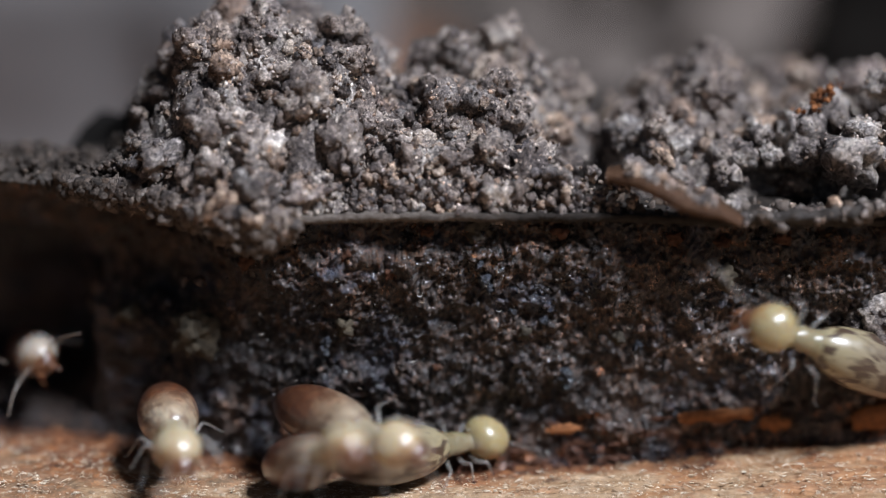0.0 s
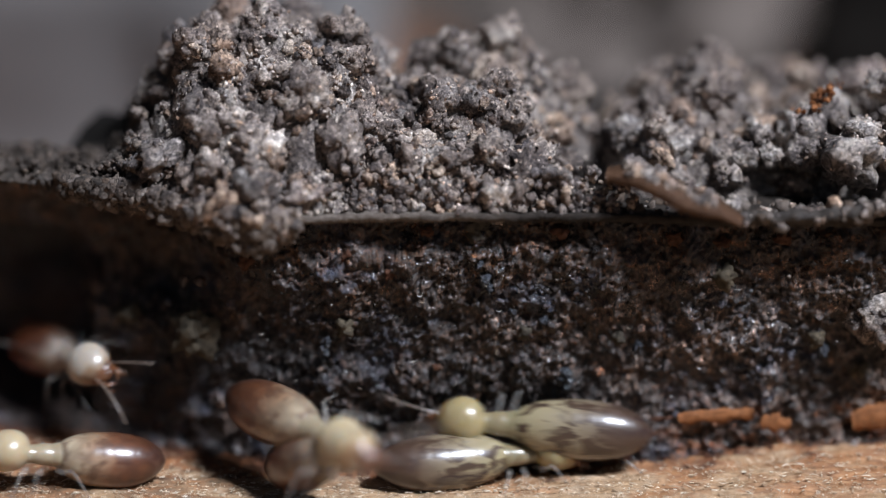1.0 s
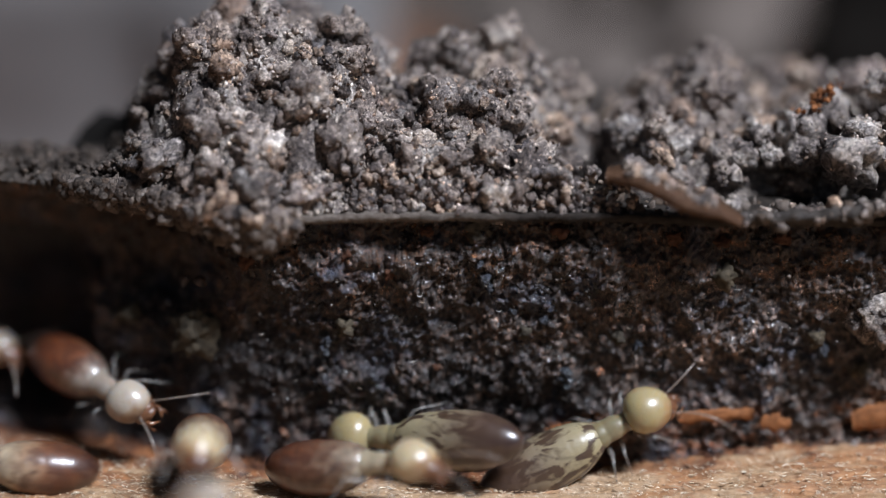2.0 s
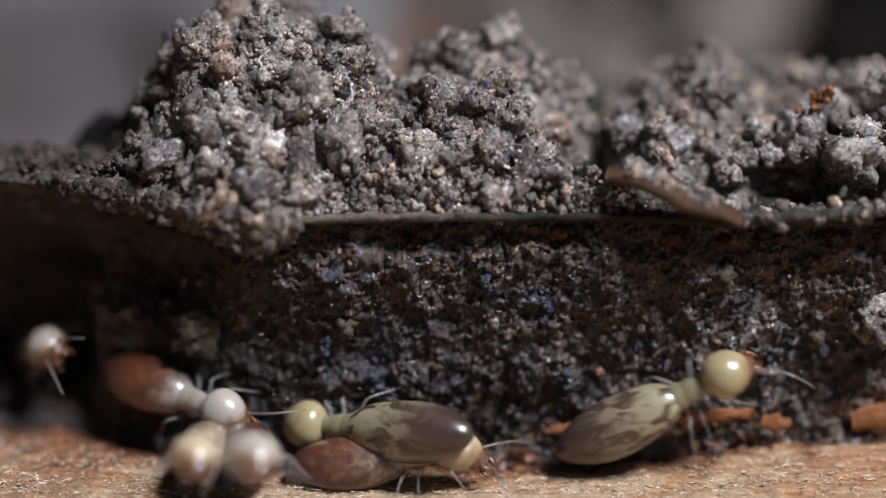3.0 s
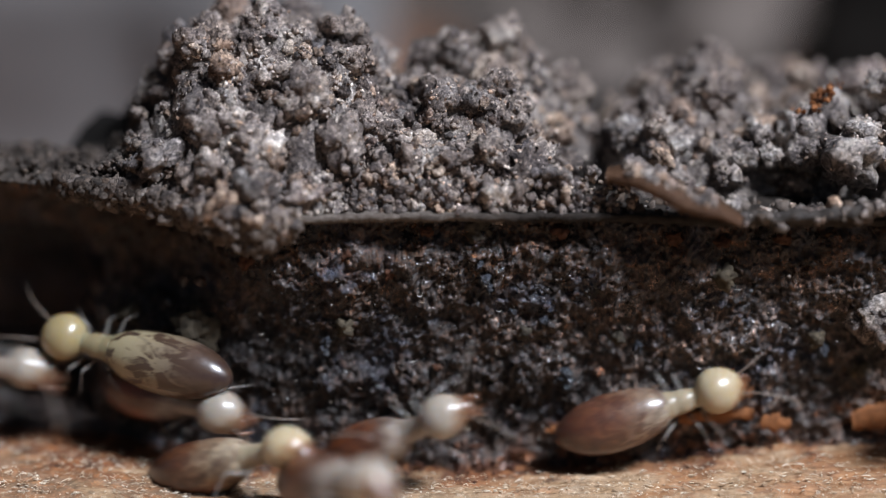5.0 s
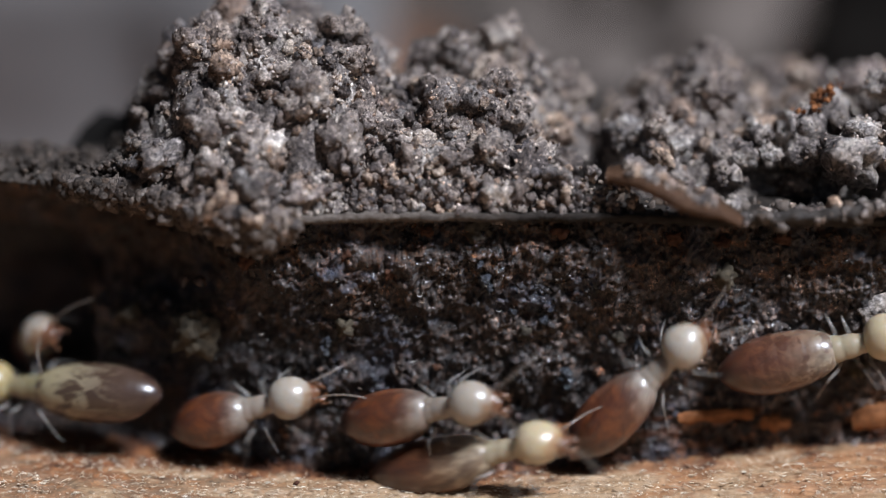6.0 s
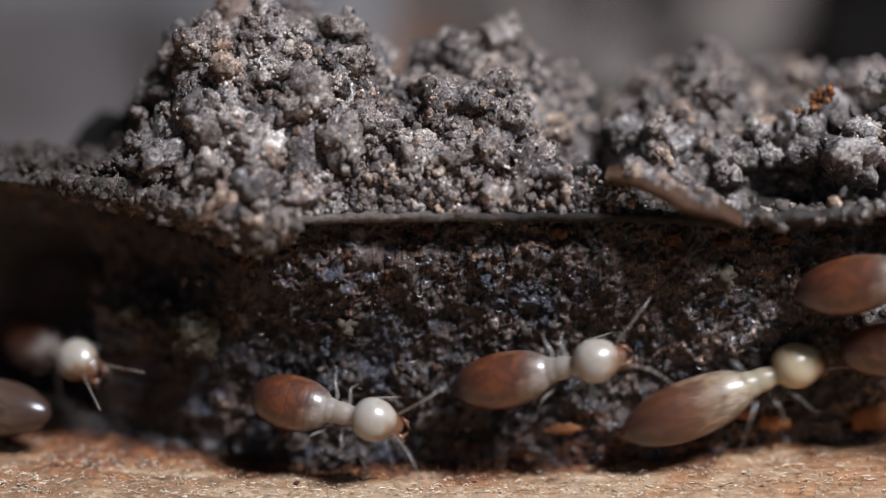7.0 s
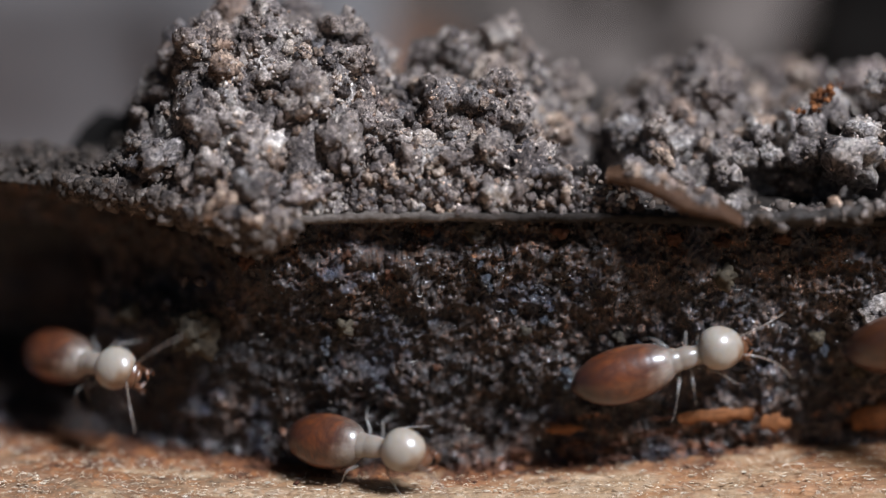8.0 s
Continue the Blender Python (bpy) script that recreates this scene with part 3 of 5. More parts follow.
def make_heap(name, label, x_lo, x_hi, seed):
    """One stretch of the dry crumbly soil on the crust, with its crumbs."""
    xs, ys = list(np.arange(x_lo, x_hi, 0.085)), list(np.arange(-3.6, 16, 0.085))
    verts, keep = [], []
    for x in xs:
        for y in ys:
            h = heap_z(x, y)
            edge = edge_y(x) - 0.2
            floor_z = ledge_z(x, y)
            z = floor_z + 0.25 + h
            if h > 0:
                b = soil_bumps(x, y, z)
                z = max(z + b * min(1.0, h / 1.2), floor_z + 0.38 + 0.4 * h)
                verts.append((x + 0.3 * rough_noise(x, y, 20, 1.3, 2), y + 0.3 * rough_noise(x, y, 30, 1.3, 2), z))
            else:
                verts.append((x, y, floor_z + 0.1))
            keep.append(h > 0 and y > edge - 0.4)
    nx, ny = len(xs), len(ys)
    faces = [f for f in grid_faces(nx, ny) if any(keep[i] for i in f)]
    used = sorted({i for f in faces for i in f})
    where = {i: k for k, i in enumerate(used)}
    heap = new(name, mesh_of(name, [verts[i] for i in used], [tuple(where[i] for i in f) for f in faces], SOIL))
    tagged(heap, label, "soil mound", "dry soil on the nest")
    rng = np.random.default_rng(seed)

    def spot():
        while True:
            x, y = rng.uniform(x_lo, x_hi), -3.2 + 12.5 * rng.random() ** 1.2
            h = heap_z(x, y)
            if h > 0.05 and y > edge_y(x) - 0.4:
                floor_z = ledge_z(x, y)
                z = floor_z + 0.25 + h
                return x, y, max(z + soil_bumps(x, y, z) * min(1.0, h / 1.2), floor_z + 0.38 + 0.4 * h)

    # clods, each crusted with crumbs
    places, lumps = [], []
    for _ in range(int(24 * (x_hi - x_lo))):
        x, y, z = spot()
        r = 0.16 + 0.45 * rng.random() ** 2
        lumps.append((x, y, z, 2 * r, rng.uniform(0.9, 1.3)))
        for _ in range(int(10 + 90 * r * r)):
            d = rng.normal(0, 1, 3)
            d /= np.linalg.norm(d)
            d[1] -= 0.5
            d[2] += 0.5
            q = r * rng.uniform(0.6, 0.95) / np.linalg.norm(d)
            places.append((x + d[0] * q, y + d[1] * q, z + d[2] * q, 0.07 + 0.20 * rng.random() ** 2, rng.uniform(0.8, 1.4)))
    for _ in range(int(160 * (x_hi - x_lo))):
        x, y, z = spot()
        size = 0.07 + 0.36 * rng.random() ** 3.5
        places.append((x, y, z + size * rng.uniform(-0.3, 0.1), size, rng.uniform(0.8, 1.5)))
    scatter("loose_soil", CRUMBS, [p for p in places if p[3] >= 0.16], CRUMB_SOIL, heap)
    dust = [p for p in places if p[3] < 0.16]
    for _ in range(int(420 * (x_hi - x_lo))):
        x, y, z = spot()
        dust.append((x, y, z + 0.02, 0.022 + 0.075 * rng.random() ** 2, 1.3))
    if x_lo > 0:
        resin = [(x, y, LEDGE + 2.3 + 0.9 * (min(x, 12.5) - 11.3) + rng.uniform(0.0, 0.6), 0.07 + 0.2 * rng.random() ** 2, 1.1) for x, y in zip(rng.normal(12.0, 0.36, 70), rng.normal(2.3, 0.25, 70))]
        scatter("amber_grit", CRUMBS, resin, CHIP, heap)
    lumps = sorted((p for p in lumps if p[0] > -9.8), key=lambda p: p[1] - 3 * p[3])
    lumps = [(*p, LUMPS) for p in lumps[:280]]
    if x_lo > 0:    # clods that hang over the crust's edge
        lumps += [(x, y, LEDGE + z, size, stretch, CLODS) for x, y, z, size, stretch in (
            (12.9, 0.9, 1.7, 1.9, 0.8), (13.3, 1.2, 2.5, 1.2, 1.0), (9.6, 1.9, 1.6, 0.9, 1.2), (10.5, 1.8, 1.5, 0.8, 1.1), (11.6, 1.7, 1.7, 1.0, 1.0),
            (8.8, 2.1, 1.5, 0.8, 1.0), (11.2, 2.2, 2.2, 0.9, 1.2), (10.1, 2.3, 2.2, 0.8, 1.2), (14.2, 2.6, 3.6, 1.2, 1.0), (14.5, 2.2, 2.9, 1.1, 1.0), (11.7, 2.4, 2.3, 1.3, 1.1), (12.5, 2.6, 2.9, 1.2, 1.0))]
    for i, (x, y, z, size, stretch, meshes) in enumerate(lumps):
        me = meshes[i % len(meshes)]
        ob = part("soil_lump", me, heap)
        m = pose(x * M, y * M, z * M, *rng.uniform(0, 360, 3)) @ Matrix.Diagonal((size * stretch, size, size, 1))
        ob.matrix_basis = m
        for k in rng.integers(0, len(me.vertices), int(8 + 36 * size * size)):    # the grit on it
            p = m @ me.vertices[k].co / M
            dust.append((p.x, p.y, p.z, 0.04 + 0.10 * rng.random() ** 2, 1.3))
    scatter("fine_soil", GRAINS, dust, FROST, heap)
    return heap


def make_lip():
    """Soil that clings under and along the crust's torn edge."""
    rng = np.random.default_rng(12)
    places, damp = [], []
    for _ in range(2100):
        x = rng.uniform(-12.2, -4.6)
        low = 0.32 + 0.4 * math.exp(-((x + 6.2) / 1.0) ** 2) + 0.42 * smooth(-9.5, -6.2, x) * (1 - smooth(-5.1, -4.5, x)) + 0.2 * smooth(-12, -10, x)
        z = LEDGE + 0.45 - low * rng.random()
        # crumbs in damp: brown, lower down, with the lip's shade in their colour
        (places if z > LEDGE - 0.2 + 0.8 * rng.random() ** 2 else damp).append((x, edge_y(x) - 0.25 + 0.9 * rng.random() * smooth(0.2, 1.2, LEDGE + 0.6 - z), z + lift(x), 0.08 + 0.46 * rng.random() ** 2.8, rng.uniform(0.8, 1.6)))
    for _ in range(600):
        x = rng.uniform(-4.6, 6)
        up = 1.3 * rng.random() ** 2
        places.append((x, edge_y(x) + 0.05 + 0.4 * rng.random() + 0.25 * up, LEDGE + 0.33 + up, 0.08 + 0.3 * rng.random() ** 2.5, rng.uniform(0.8, 1.5)))
    for _ in range(220):
        x = rng.uniform(5.5, 16)
        back = rng.random()
        # mostly darker crumbs: the shade behind the flake, put into their colour
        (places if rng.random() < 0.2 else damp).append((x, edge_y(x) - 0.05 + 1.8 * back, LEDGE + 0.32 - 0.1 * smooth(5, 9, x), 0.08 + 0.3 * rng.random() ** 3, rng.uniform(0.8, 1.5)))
    under = scatter("hanging_soil", CRUMBS, damp, SHADE_BROWN)
    tagged(under, "darker brown soil crumbs under the torn crust edge, shade in their colour", "soil", kind="stuff")
    lip = scatter("hanging_soil", CRUMBS, places, CRUMB_SOIL)
    tagged(lip, "grey soil crumbs clinging to the torn crust edge", "soil", kind="stuff")


def make_flake():
    """A curled flake of bark on the crust's edge."""
    verts, faces, n = [], [], 46
    for i in range(n):
        t = i / (n - 1)
        x = 5.05 + 4.2 * t
        z = LEDGE + 0.12 + 1.35 * (1 - t ** 1.7) + 0.08 * math.sin(t * 8)
        y = -0.9 - 1.0 * math.sin(t * 2.4) + 0.05 * rough_noise(x, 0, 0, 1.5, 2)
        thick = (0.11 + 0.12 * math.sin(min(1, t * 1.5 + 0.1) * math.pi * 0.55)) * (1 - 0.6 * smooth(0.6, 1.0, t))
        deep = 0.25 + 1.1 * math.sin(math.pi * (0.08 + 0.88 * t))
        r = 0.05 * rough_noise(x, 3, 1, 2.2, 3)
        verts += [(x, y, z - thick + r), (x, y - 0.06, z + r), (x, y + 0.05, z + thick + r), (x + 0.1, y + deep, z + thick * 1.1 + 0.12 + 0.08 * math.sin(math.pi * t) + r), (x + 0.1, y + deep, z - thick + 0.05)]
    for i in range(n - 1):
        for k in range(5):
            a, b = i * 5 + k, i * 5 + (k + 1) % 5
            faces.append((a, a + 5, b + 5, b))
    faces += [(4, 3, 2, 1, 0), tuple(range((n - 1) * 5, n * 5))]
    flake = new("bark_flake", mesh_of("bark_flake", verts, faces, FLAKE))
    rng = np.random.default_rng(44)
    dust = []
    for _ in range(130):
        t = rng.uniform(0.15, 0.8)
        i = int(t * (n - 1)) * 5
        a, c = np.array(verts[i + 2]), np.array(verts[i + 3])
        p = a + (c - a) * rng.random()
        dust.append((*p, 0.06 + 0.4 * rng.random() ** 3, 1.2))
    scatter("loose_soil", CRUMBS, dust, CRUMB_SOIL, flake)
    tagged(flake, "thin curled brown bark flake lying on the crust edge", "bark flake")


def make_rim():
    """The lumpy broken rim of crust that runs on from the flake, with soil stuck to it."""
    verts, faces, n, sides = [], [], 150, 14
    for i in range(n):
        t = i / (n - 1)
        x = 8.7 + 8.6 * t
        thick = (0.22 + 0.10 * rough_noise(x, 0, 0, 0.9, 3)) * smooth(-0.02, 0.05, t)
        y, z = edge_y(x) - 0.12 + 0.2 * rough_noise(x, 7, 0, 0.6, 2), LEDGE + 0.24 + 0.16 * smooth(8.7, 14, x) + 0.10 * rough_noise(x, 3, 0, 0.8, 2)
        for k in range(sides):
            a = 2 * math.pi * k / sides
            r = thick * (1 + 0.30 * rough_noise(x, math.cos(a), math.sin(a), 1.9, 3))
            verts.append((x, y + 1.5 * r * math.cos(a), z + r * math.sin(a)))
    for i in range(n - 1):
        faces += [(i * sides + k, (i + 1) * sides + k, (i + 1) * sides + (k + 1) % sides, i * sides + (k + 1) % sides) for k in range(sides)]
    faces += [tuple(range(sides)), tuple(range(n * sides - 1, (n - 1) * sides - 1, -1))]
    rim = new("crust_rim", mesh_of("crust_rim", verts, faces, RIM))
    rng = np.random.default_rng(45)
    dust = []
    for _ in range(260):
        i = int(n * rng.random())
        p = verts[i * sides + int(sides * rng.random())]
        dust.append((*p, 0.05 + 0.32 * rng.random() ** 3, 1.2))
    for x, s in ((9.1, 0.62), (9.35, 0.5), (8.85, 0.4), (10.6, 0.4), (12.2, 0.45), (14.0, 0.7), (14.4, 0.5)):
        dust.append((x, edge_y(x) + 0.1, LEDGE + 0.55, s, 1.1))
    scatter("loose_soil", CRUMBS, dust[::2], CRUMB_SOIL, rim)
    # every other crumb takes the darker colour, painting shade along the rim
    scatter("damp_soil", CRUMBS, dust[1::2], SHADE_BROWN, rim)
    tagged(rim, "lumpy broken grey-brown rim of the crust edge", "crust rim")


def make_chips():
    """Orange wood chips trapped at the foot of the wall."""
    rng = np.random.default_rng(8)
    small = [(rng.uniform(-2, 15), 0, rng.uniform(0.25, 1.5), rng.uniform(0.3, 0.9), rng.uniform(0.08, 0.18), rng.uniform(-30, 30)) for _ in range(12)]
    for x, y, z, size, w, turn in (*small, *((8.75, 2.6, 1.78, 2.5, 0.52, -3), (10.7, 3.6, 1.5, 1.0, 0.62, 24), (7.0, 1.5, 1.72, 0.8, 0.14, -5), (3.9, 0.4, 1.3, 1.2, 0.34, -4), (6.4, 1.5, 1.3, 0.6, 0.2, 10), (13.9, 5.2, 1.6, 1.5, 1.0, -30), (2.4, -0.4, 0.55, 0.8, 0.2, 12), (5.6, 1.0, 0.35, 0.9, 0.18, 4))):
        verts, faces, n = [], [], 12
        for i in range(n):
            t = i / (n - 1)
            half = w * 0.5 * (0.25 + 0.75 * math.sin(math.pi * (0.12 + 0.76 * t))) * (1 + 0.6 * noise.noise((x * 3 + t * 6, y, z)))
            for k in range(8):
                a = 2 * math.pi * k / 8
                verts.append(((t - 0.5) * size, 0.35 * half * math.cos(a) + 0.06 * noise.noise((t * 6, k, x)), half * math.sin(a) * (1 + 0.5 * noise.noise((t * 7, k * 0.9, x * 2)))))
        for i in range(n - 1):
            faces += [(i * 8 + k, (i + 1) * 8 + k, (i + 1) * 8 + (k + 1) % 8, i * 8 + (k + 1) % 8) for k in range(8)]
        faces += [tuple(range(7, -1, -1)), tuple(range((n - 1) * 8, n * 8))]
        chip = new("wood_chip", mesh_of("wood_chip", verts, faces, CHIP if w > 0.3 else AMBERY))
        chip.matrix_basis = pose(x * M, (wall_y(x, z) - 0.05 - 0.14 * smooth(0, 4, x) - spread(x, z)) * M, z * M, 0, turn * 0.3, 8)
        tagged(chip, "orange splintered wood chip stuck in the dark nest wall", "wood chip", "wood chips at the wall's foot")


def make_fibres():
    """Torn fibres and frass on the board, and pale flecks caught on the wall."""
    rng = np.random.default_rng(5)

    def curl(at, size, thin, heading, lift, upright=False):
        pts = []
        bend = rng.normal(0, 1.6)
        for k in range(5):
            t = k / 4 - 0.5
            a = heading + bend * t
            turn = Vector((math.cos(a) * t * size, math.sin(a) * t * size, lift * (0.25 - t * t) * 4 * size))
            pts.append(Vector(at) + (Vector((turn.x, -turn.z, turn.y)) if upright else turn))
        vs, fs = [], []
        for k, p in enumerate(pts):
            r = thin * (1 - 0.7 * abs(k / 2 - 1))
            for i in range(6):
                a = math.pi * i / 3
                vs.append(p + Vector((0.3 * r * math.cos(a), r * math.cos(a), 0.7 * r * math.sin(a))))
        for k in range(4):
            fs += [(k * 6 + j, k * 6 + 6 + j, k * 6 + 6 + (j + 1) % 6, k * 6 + (j + 1) % 6) for j in range(6)]
        return vs, fs

    def strew(name, count, spot, material, label):
        vs, fs = [], []
        for _ in range(count):
            v, f = curl(*spot())
            fs += [tuple(i + len(vs) for i in q) for q in f]
            vs += v
        tagged(new(name, mesh_of(name, vs, fs, material)), label, "wood fibres", kind="stuff")

    def on_board():
        while True:
            x, y = rng.uniform(-16, 16), rng.uniform(-6, 8)
            if y < base_y(x) - 0.5 - 1.2 * rng.random():
                break
        return (x, y, -0.015 + 0.045 * rng.random() + board_z(x, y)), 0.07 + 0.36 * rng.random() ** 2.5, rng.uniform(0.009, 0.030), rng.normal(0, 0.9), rng.uniform(0.0, 0.11)

    def on_wall():
        x, z = rng.uniform(-6, 15), rng.uniform(0.3, 6.8)
        return (x, wall_y(x, z) - 0.5, z), 0.05 + 0.3 * rng.random() ** 2, rng.uniform(0.010, 0.05), rng.uniform(0, 3.14), rng.uniform(-0.2, 0.4), True

    strew("wood_fibres", 6000, on_board, FIBRE, "torn pale wood fibres strewn over the board")
    strew("pale_flecks", 80, on_wall, FLECK, "pale curled flecks caught on the dark wall")


def rough_block(name, lo, hi, amount, material, label, category):
    """A weathered block with uneven faces."""
    bm = bmesh.new()
    bmesh.ops.create_cube(bm, size=1.0)
    bmesh.ops.subdivide_edges(bm, edges=bm.edges[:], cuts=18, use_grid_fill=True)
    mid, half = (Vector(lo) + Vector(hi)) / 2, Vector(hi) - Vector(lo)
    v = []
    for p in bm.verts:
        q = mid + p.co * half
        v.append(q + amount * Vector((rough_noise(*q, 0.08, 4), rough_noise(*(q + Vector((40, 0, 0))), 0.08, 4), rough_noise(*(q + Vector((0, 40, 0))), 0.08, 4))))
    faces = [[p.index for p in q.verts] for q in bm.faces]
    bm.free()
    return tagged(new(name, mesh_of(name, v, faces, material)), label, category)


def make_background():
    """What stands blurred behind the nest, on the far end of the board and the earth."""
    xs, zs = list(np.linspace(-120, 120, 130)), list(np.linspace(-18.6, 90, 70))
    verts = []
    for x in xs:
        for z in zs:
            verts.append((x, 96 + 10 * rough_noise(x, 0, z, 0.05, 3) + 0.3 * z, z))
    bank = new("backdrop", mesh_of("backdrop", verts, grid_faces(130, 70), GROUND))
    tagged(bank, "blurred grey-brown earth bank behind the nest", "earth bank", kind="structure")
    rough_block("weathered_board", (-60, 30, 0), (-3, 36, 45), 1.5, PALE_GREY, "grey weathered board upright behind the nest", "board")
    # added near-black slab stands in for deep shade behind the heaps
    rough_block("dark_bark", (17.0, 46, -1), (70, 56, 10.5), 1.2, NEAR_BLACK, "near-black slab added for the dark gap behind the nest", "bark")
    # clod painted near black for the shade on the heap's flank
    clod = new("soil_clod", lone_crumb("soil_clod", 75, NEAR_BLACK))
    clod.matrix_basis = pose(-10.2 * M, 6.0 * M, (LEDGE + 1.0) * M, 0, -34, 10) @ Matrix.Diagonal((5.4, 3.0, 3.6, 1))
    tagged(clod, "soil clod on the crust behind the heap, shade put into its dark colour", "soil clod")
    for k, (x, y, z, s) in enumerate(((4.6, 40, 7.0, 6), (9.5, 42, 9, 8), (12.4, 40, 7, 6), (7, 36, 4, 5))):
        clod = new("soil_clod", lone_crumb("soil_clod", 70 + k, GREY))
        clod.matrix_basis = pose(x * M, y * M, z * M, 20 * k, 30, 50 * k) @ Matrix.Diagonal((s * 1.3, s, s * 1.6, 1))
        tagged(clod, "rough grey soil clod behind the nest", "soil clod", "clods behind the nest")


g = Nodes("dark_earth", 0.95, 0.2)
g.colour(g.ramp(g.noise(0.05, 5), [(0.3, (0.035, 0.03, 0.026)), (0.7, (0.10, 0.083, 0.07))]))
GROUND = g.mat
f = Nodes("pale_fleck", 0.4, 0.5)
f.colour(f.ramp(f.island(), [(0.0, (0.24, 0.18, 0.12)), (0.5, (0.32, 0.30, 0.27)), (1.0, (0.46, 0.46, 0.46))]))
FLECK = f.mat
y = Nodes("weathered_grey", 0.85, 0.3)
y.colour(y.ramp(y.noise(0.25, 4, 0.6, (0.4, 1, 1)), [(0.3, (0.07, 0.054, 0.045)), (0.7, (0.17, 0.138, 0.118))]))
GREY = y.mat
q = Nodes("weathered_pale_grey", 0.85, 0.3)
q.colour(q.ramp(q.noise(0.25, 4, 0.6, (0.4, 1, 1)), [(0.3, (0.16, 0.147, 0.14)), (0.7, (0.235, 0.22, 0.212))]))
PALE_GREY = q.mat
# near-black colour in place of deep shade, for the slab and the clod
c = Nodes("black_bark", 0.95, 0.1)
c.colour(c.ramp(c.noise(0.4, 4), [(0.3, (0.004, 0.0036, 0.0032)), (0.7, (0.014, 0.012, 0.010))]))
NEAR_BLACK = c.mat
SPILT = wood_material("red_brown_frass", (0.09, 0.034, 0.018), False)
# brown lip soil; its darker tone also stands in for shade
SHADE_BROWN = wood_material("damp_brown_soil", (0.11, 0.086, 0.070), False)
FLAKE = wood_material("brown_bark_flake", (0.066, 0.030, 0.013), False)
RIM = wood_material("crust_rim_bark", (0.036, 0.029, 0.024), False)
s = Nodes("wet_grit", 0.36, 0.4)
s.colour(s.ramp(s.island(), [(0.0, (0.004, 0.005, 0.007)), (0.45, (0.014, 0.014, 0.017)), (0.68, (0.045, 0.031, 0.023)), (0.8, (0.016, 0.022, 0.035)), (0.93, (0.06, 0.045, 0.034)), (1.0, (0.22, 0.20, 0.18))]))
GRIT = s.mat
# bluish-grey base colour stands in for glints on the wet crumbs
w = Nodes("wet_black_crumb", 0.10, 0.6)
w.colour(w.ramp(w.noise(4.0, 4), [(0.35, (0.02, 0.022, 0.028)), (0.7, (0.13, 0.14, 0.16))]))
w.bump(w.noise(9.0, 4, 0.7), 0.14, 1.0)
p = Nodes("olive_grey_pebble", 0.75, 0.3)
p.colour(p.mix(1.0, p.ramp(p.noise(3.0, 5, 0.7), [(0.3, (0.03, 0.024, 0.018)), (0.7, (0.115, 0.095, 0.068))]), p.ramp(p.each(), [(0.0, (0.7, 0.7, 0.7)), (1.0, (1.3, 1.2, 1.0))]), "MULTIPLY"))
p.bump(p.noise(9.0, 4, 0.7), 0.08, 0.8)
DULL = p.mat
LUMPS, CLODS = [], []
for k in range(8):
    v, t = crumb_shape(40 + k, 3, 0.6)
    LUMPS.append(mesh_of("soil_lump", v, t.tolist(), LUMP_SOIL))
    CLODS.append(mesh_of("soil_lump", v, t.tolist(), SOIL))


def lone_crumb(name, seed, material):
    v, t = crumb_shape(seed, 3, 0.6)
    return mesh_of(name, v, t.tolist(), material)


AMBER, PEBBLE, WET, DRY_LUMP = lone_crumb("amber_crumb", 61, AMBERY), lone_crumb("pebble", 62, DULL), lone_crumb("wet_crumb", 63, w.mat), lone_crumb("dry_lump", 66, SOIL)


# ---- termites ----
def tube(points, radii, sides=7):
    """A tapering tube through points, closed at both ends."""
    verts, faces = [], []
    pts = [Vector(p) for p in points]
    for i, p in enumerate(pts):
        d = (pts[min(i + 1, len(pts) - 1)] - pts[max(i - 1, 0)]).normalized()
        a = d.orthogonal().normalized() if i == 0 else (a - a.dot(d) * d).normalized()
        b = d.cross(a)
        for k in range(sides):
            q = 2 * math.pi * k / sides
            verts.append(p + radii[i] * (a * math.cos(q) + b * math.sin(q)))
    for i in range(len(pts) - 1):
        faces += [(i * sides + k, i * sides + (k + 1) % sides, (i + 1) * sides + (k + 1) % sides, (i + 1) * sides + k) for k in range(sides)]
    faces += [tuple(range(sides - 1, -1, -1)), tuple(range((len(pts) - 1) * sides, len(pts) * sides))]
    return verts, faces


def lathe(profile, flatten=0.9, sides=28):
    """Turns (x, radius, lift) rows round the x axis."""
    v, f = [], []
    for x, r, lift in profile:
        for k in range(sides):
            a = 2 * math.pi * k / sides
            v.append((x, r * math.cos(a), lift + flatten * r * math.sin(a)))
    for i in range(len(profile) - 1):
        f += [(i * sides + k, (i + 1) * sides + k, (i + 1) * sides + (k + 1) % sides, i * sides + (k + 1) % sides) for k in range(sides)]
    f += [tuple(range(sides)), tuple(range(len(profile) * sides - 1, (len(profile) - 1) * sides - 1, -1))]
    return v, f


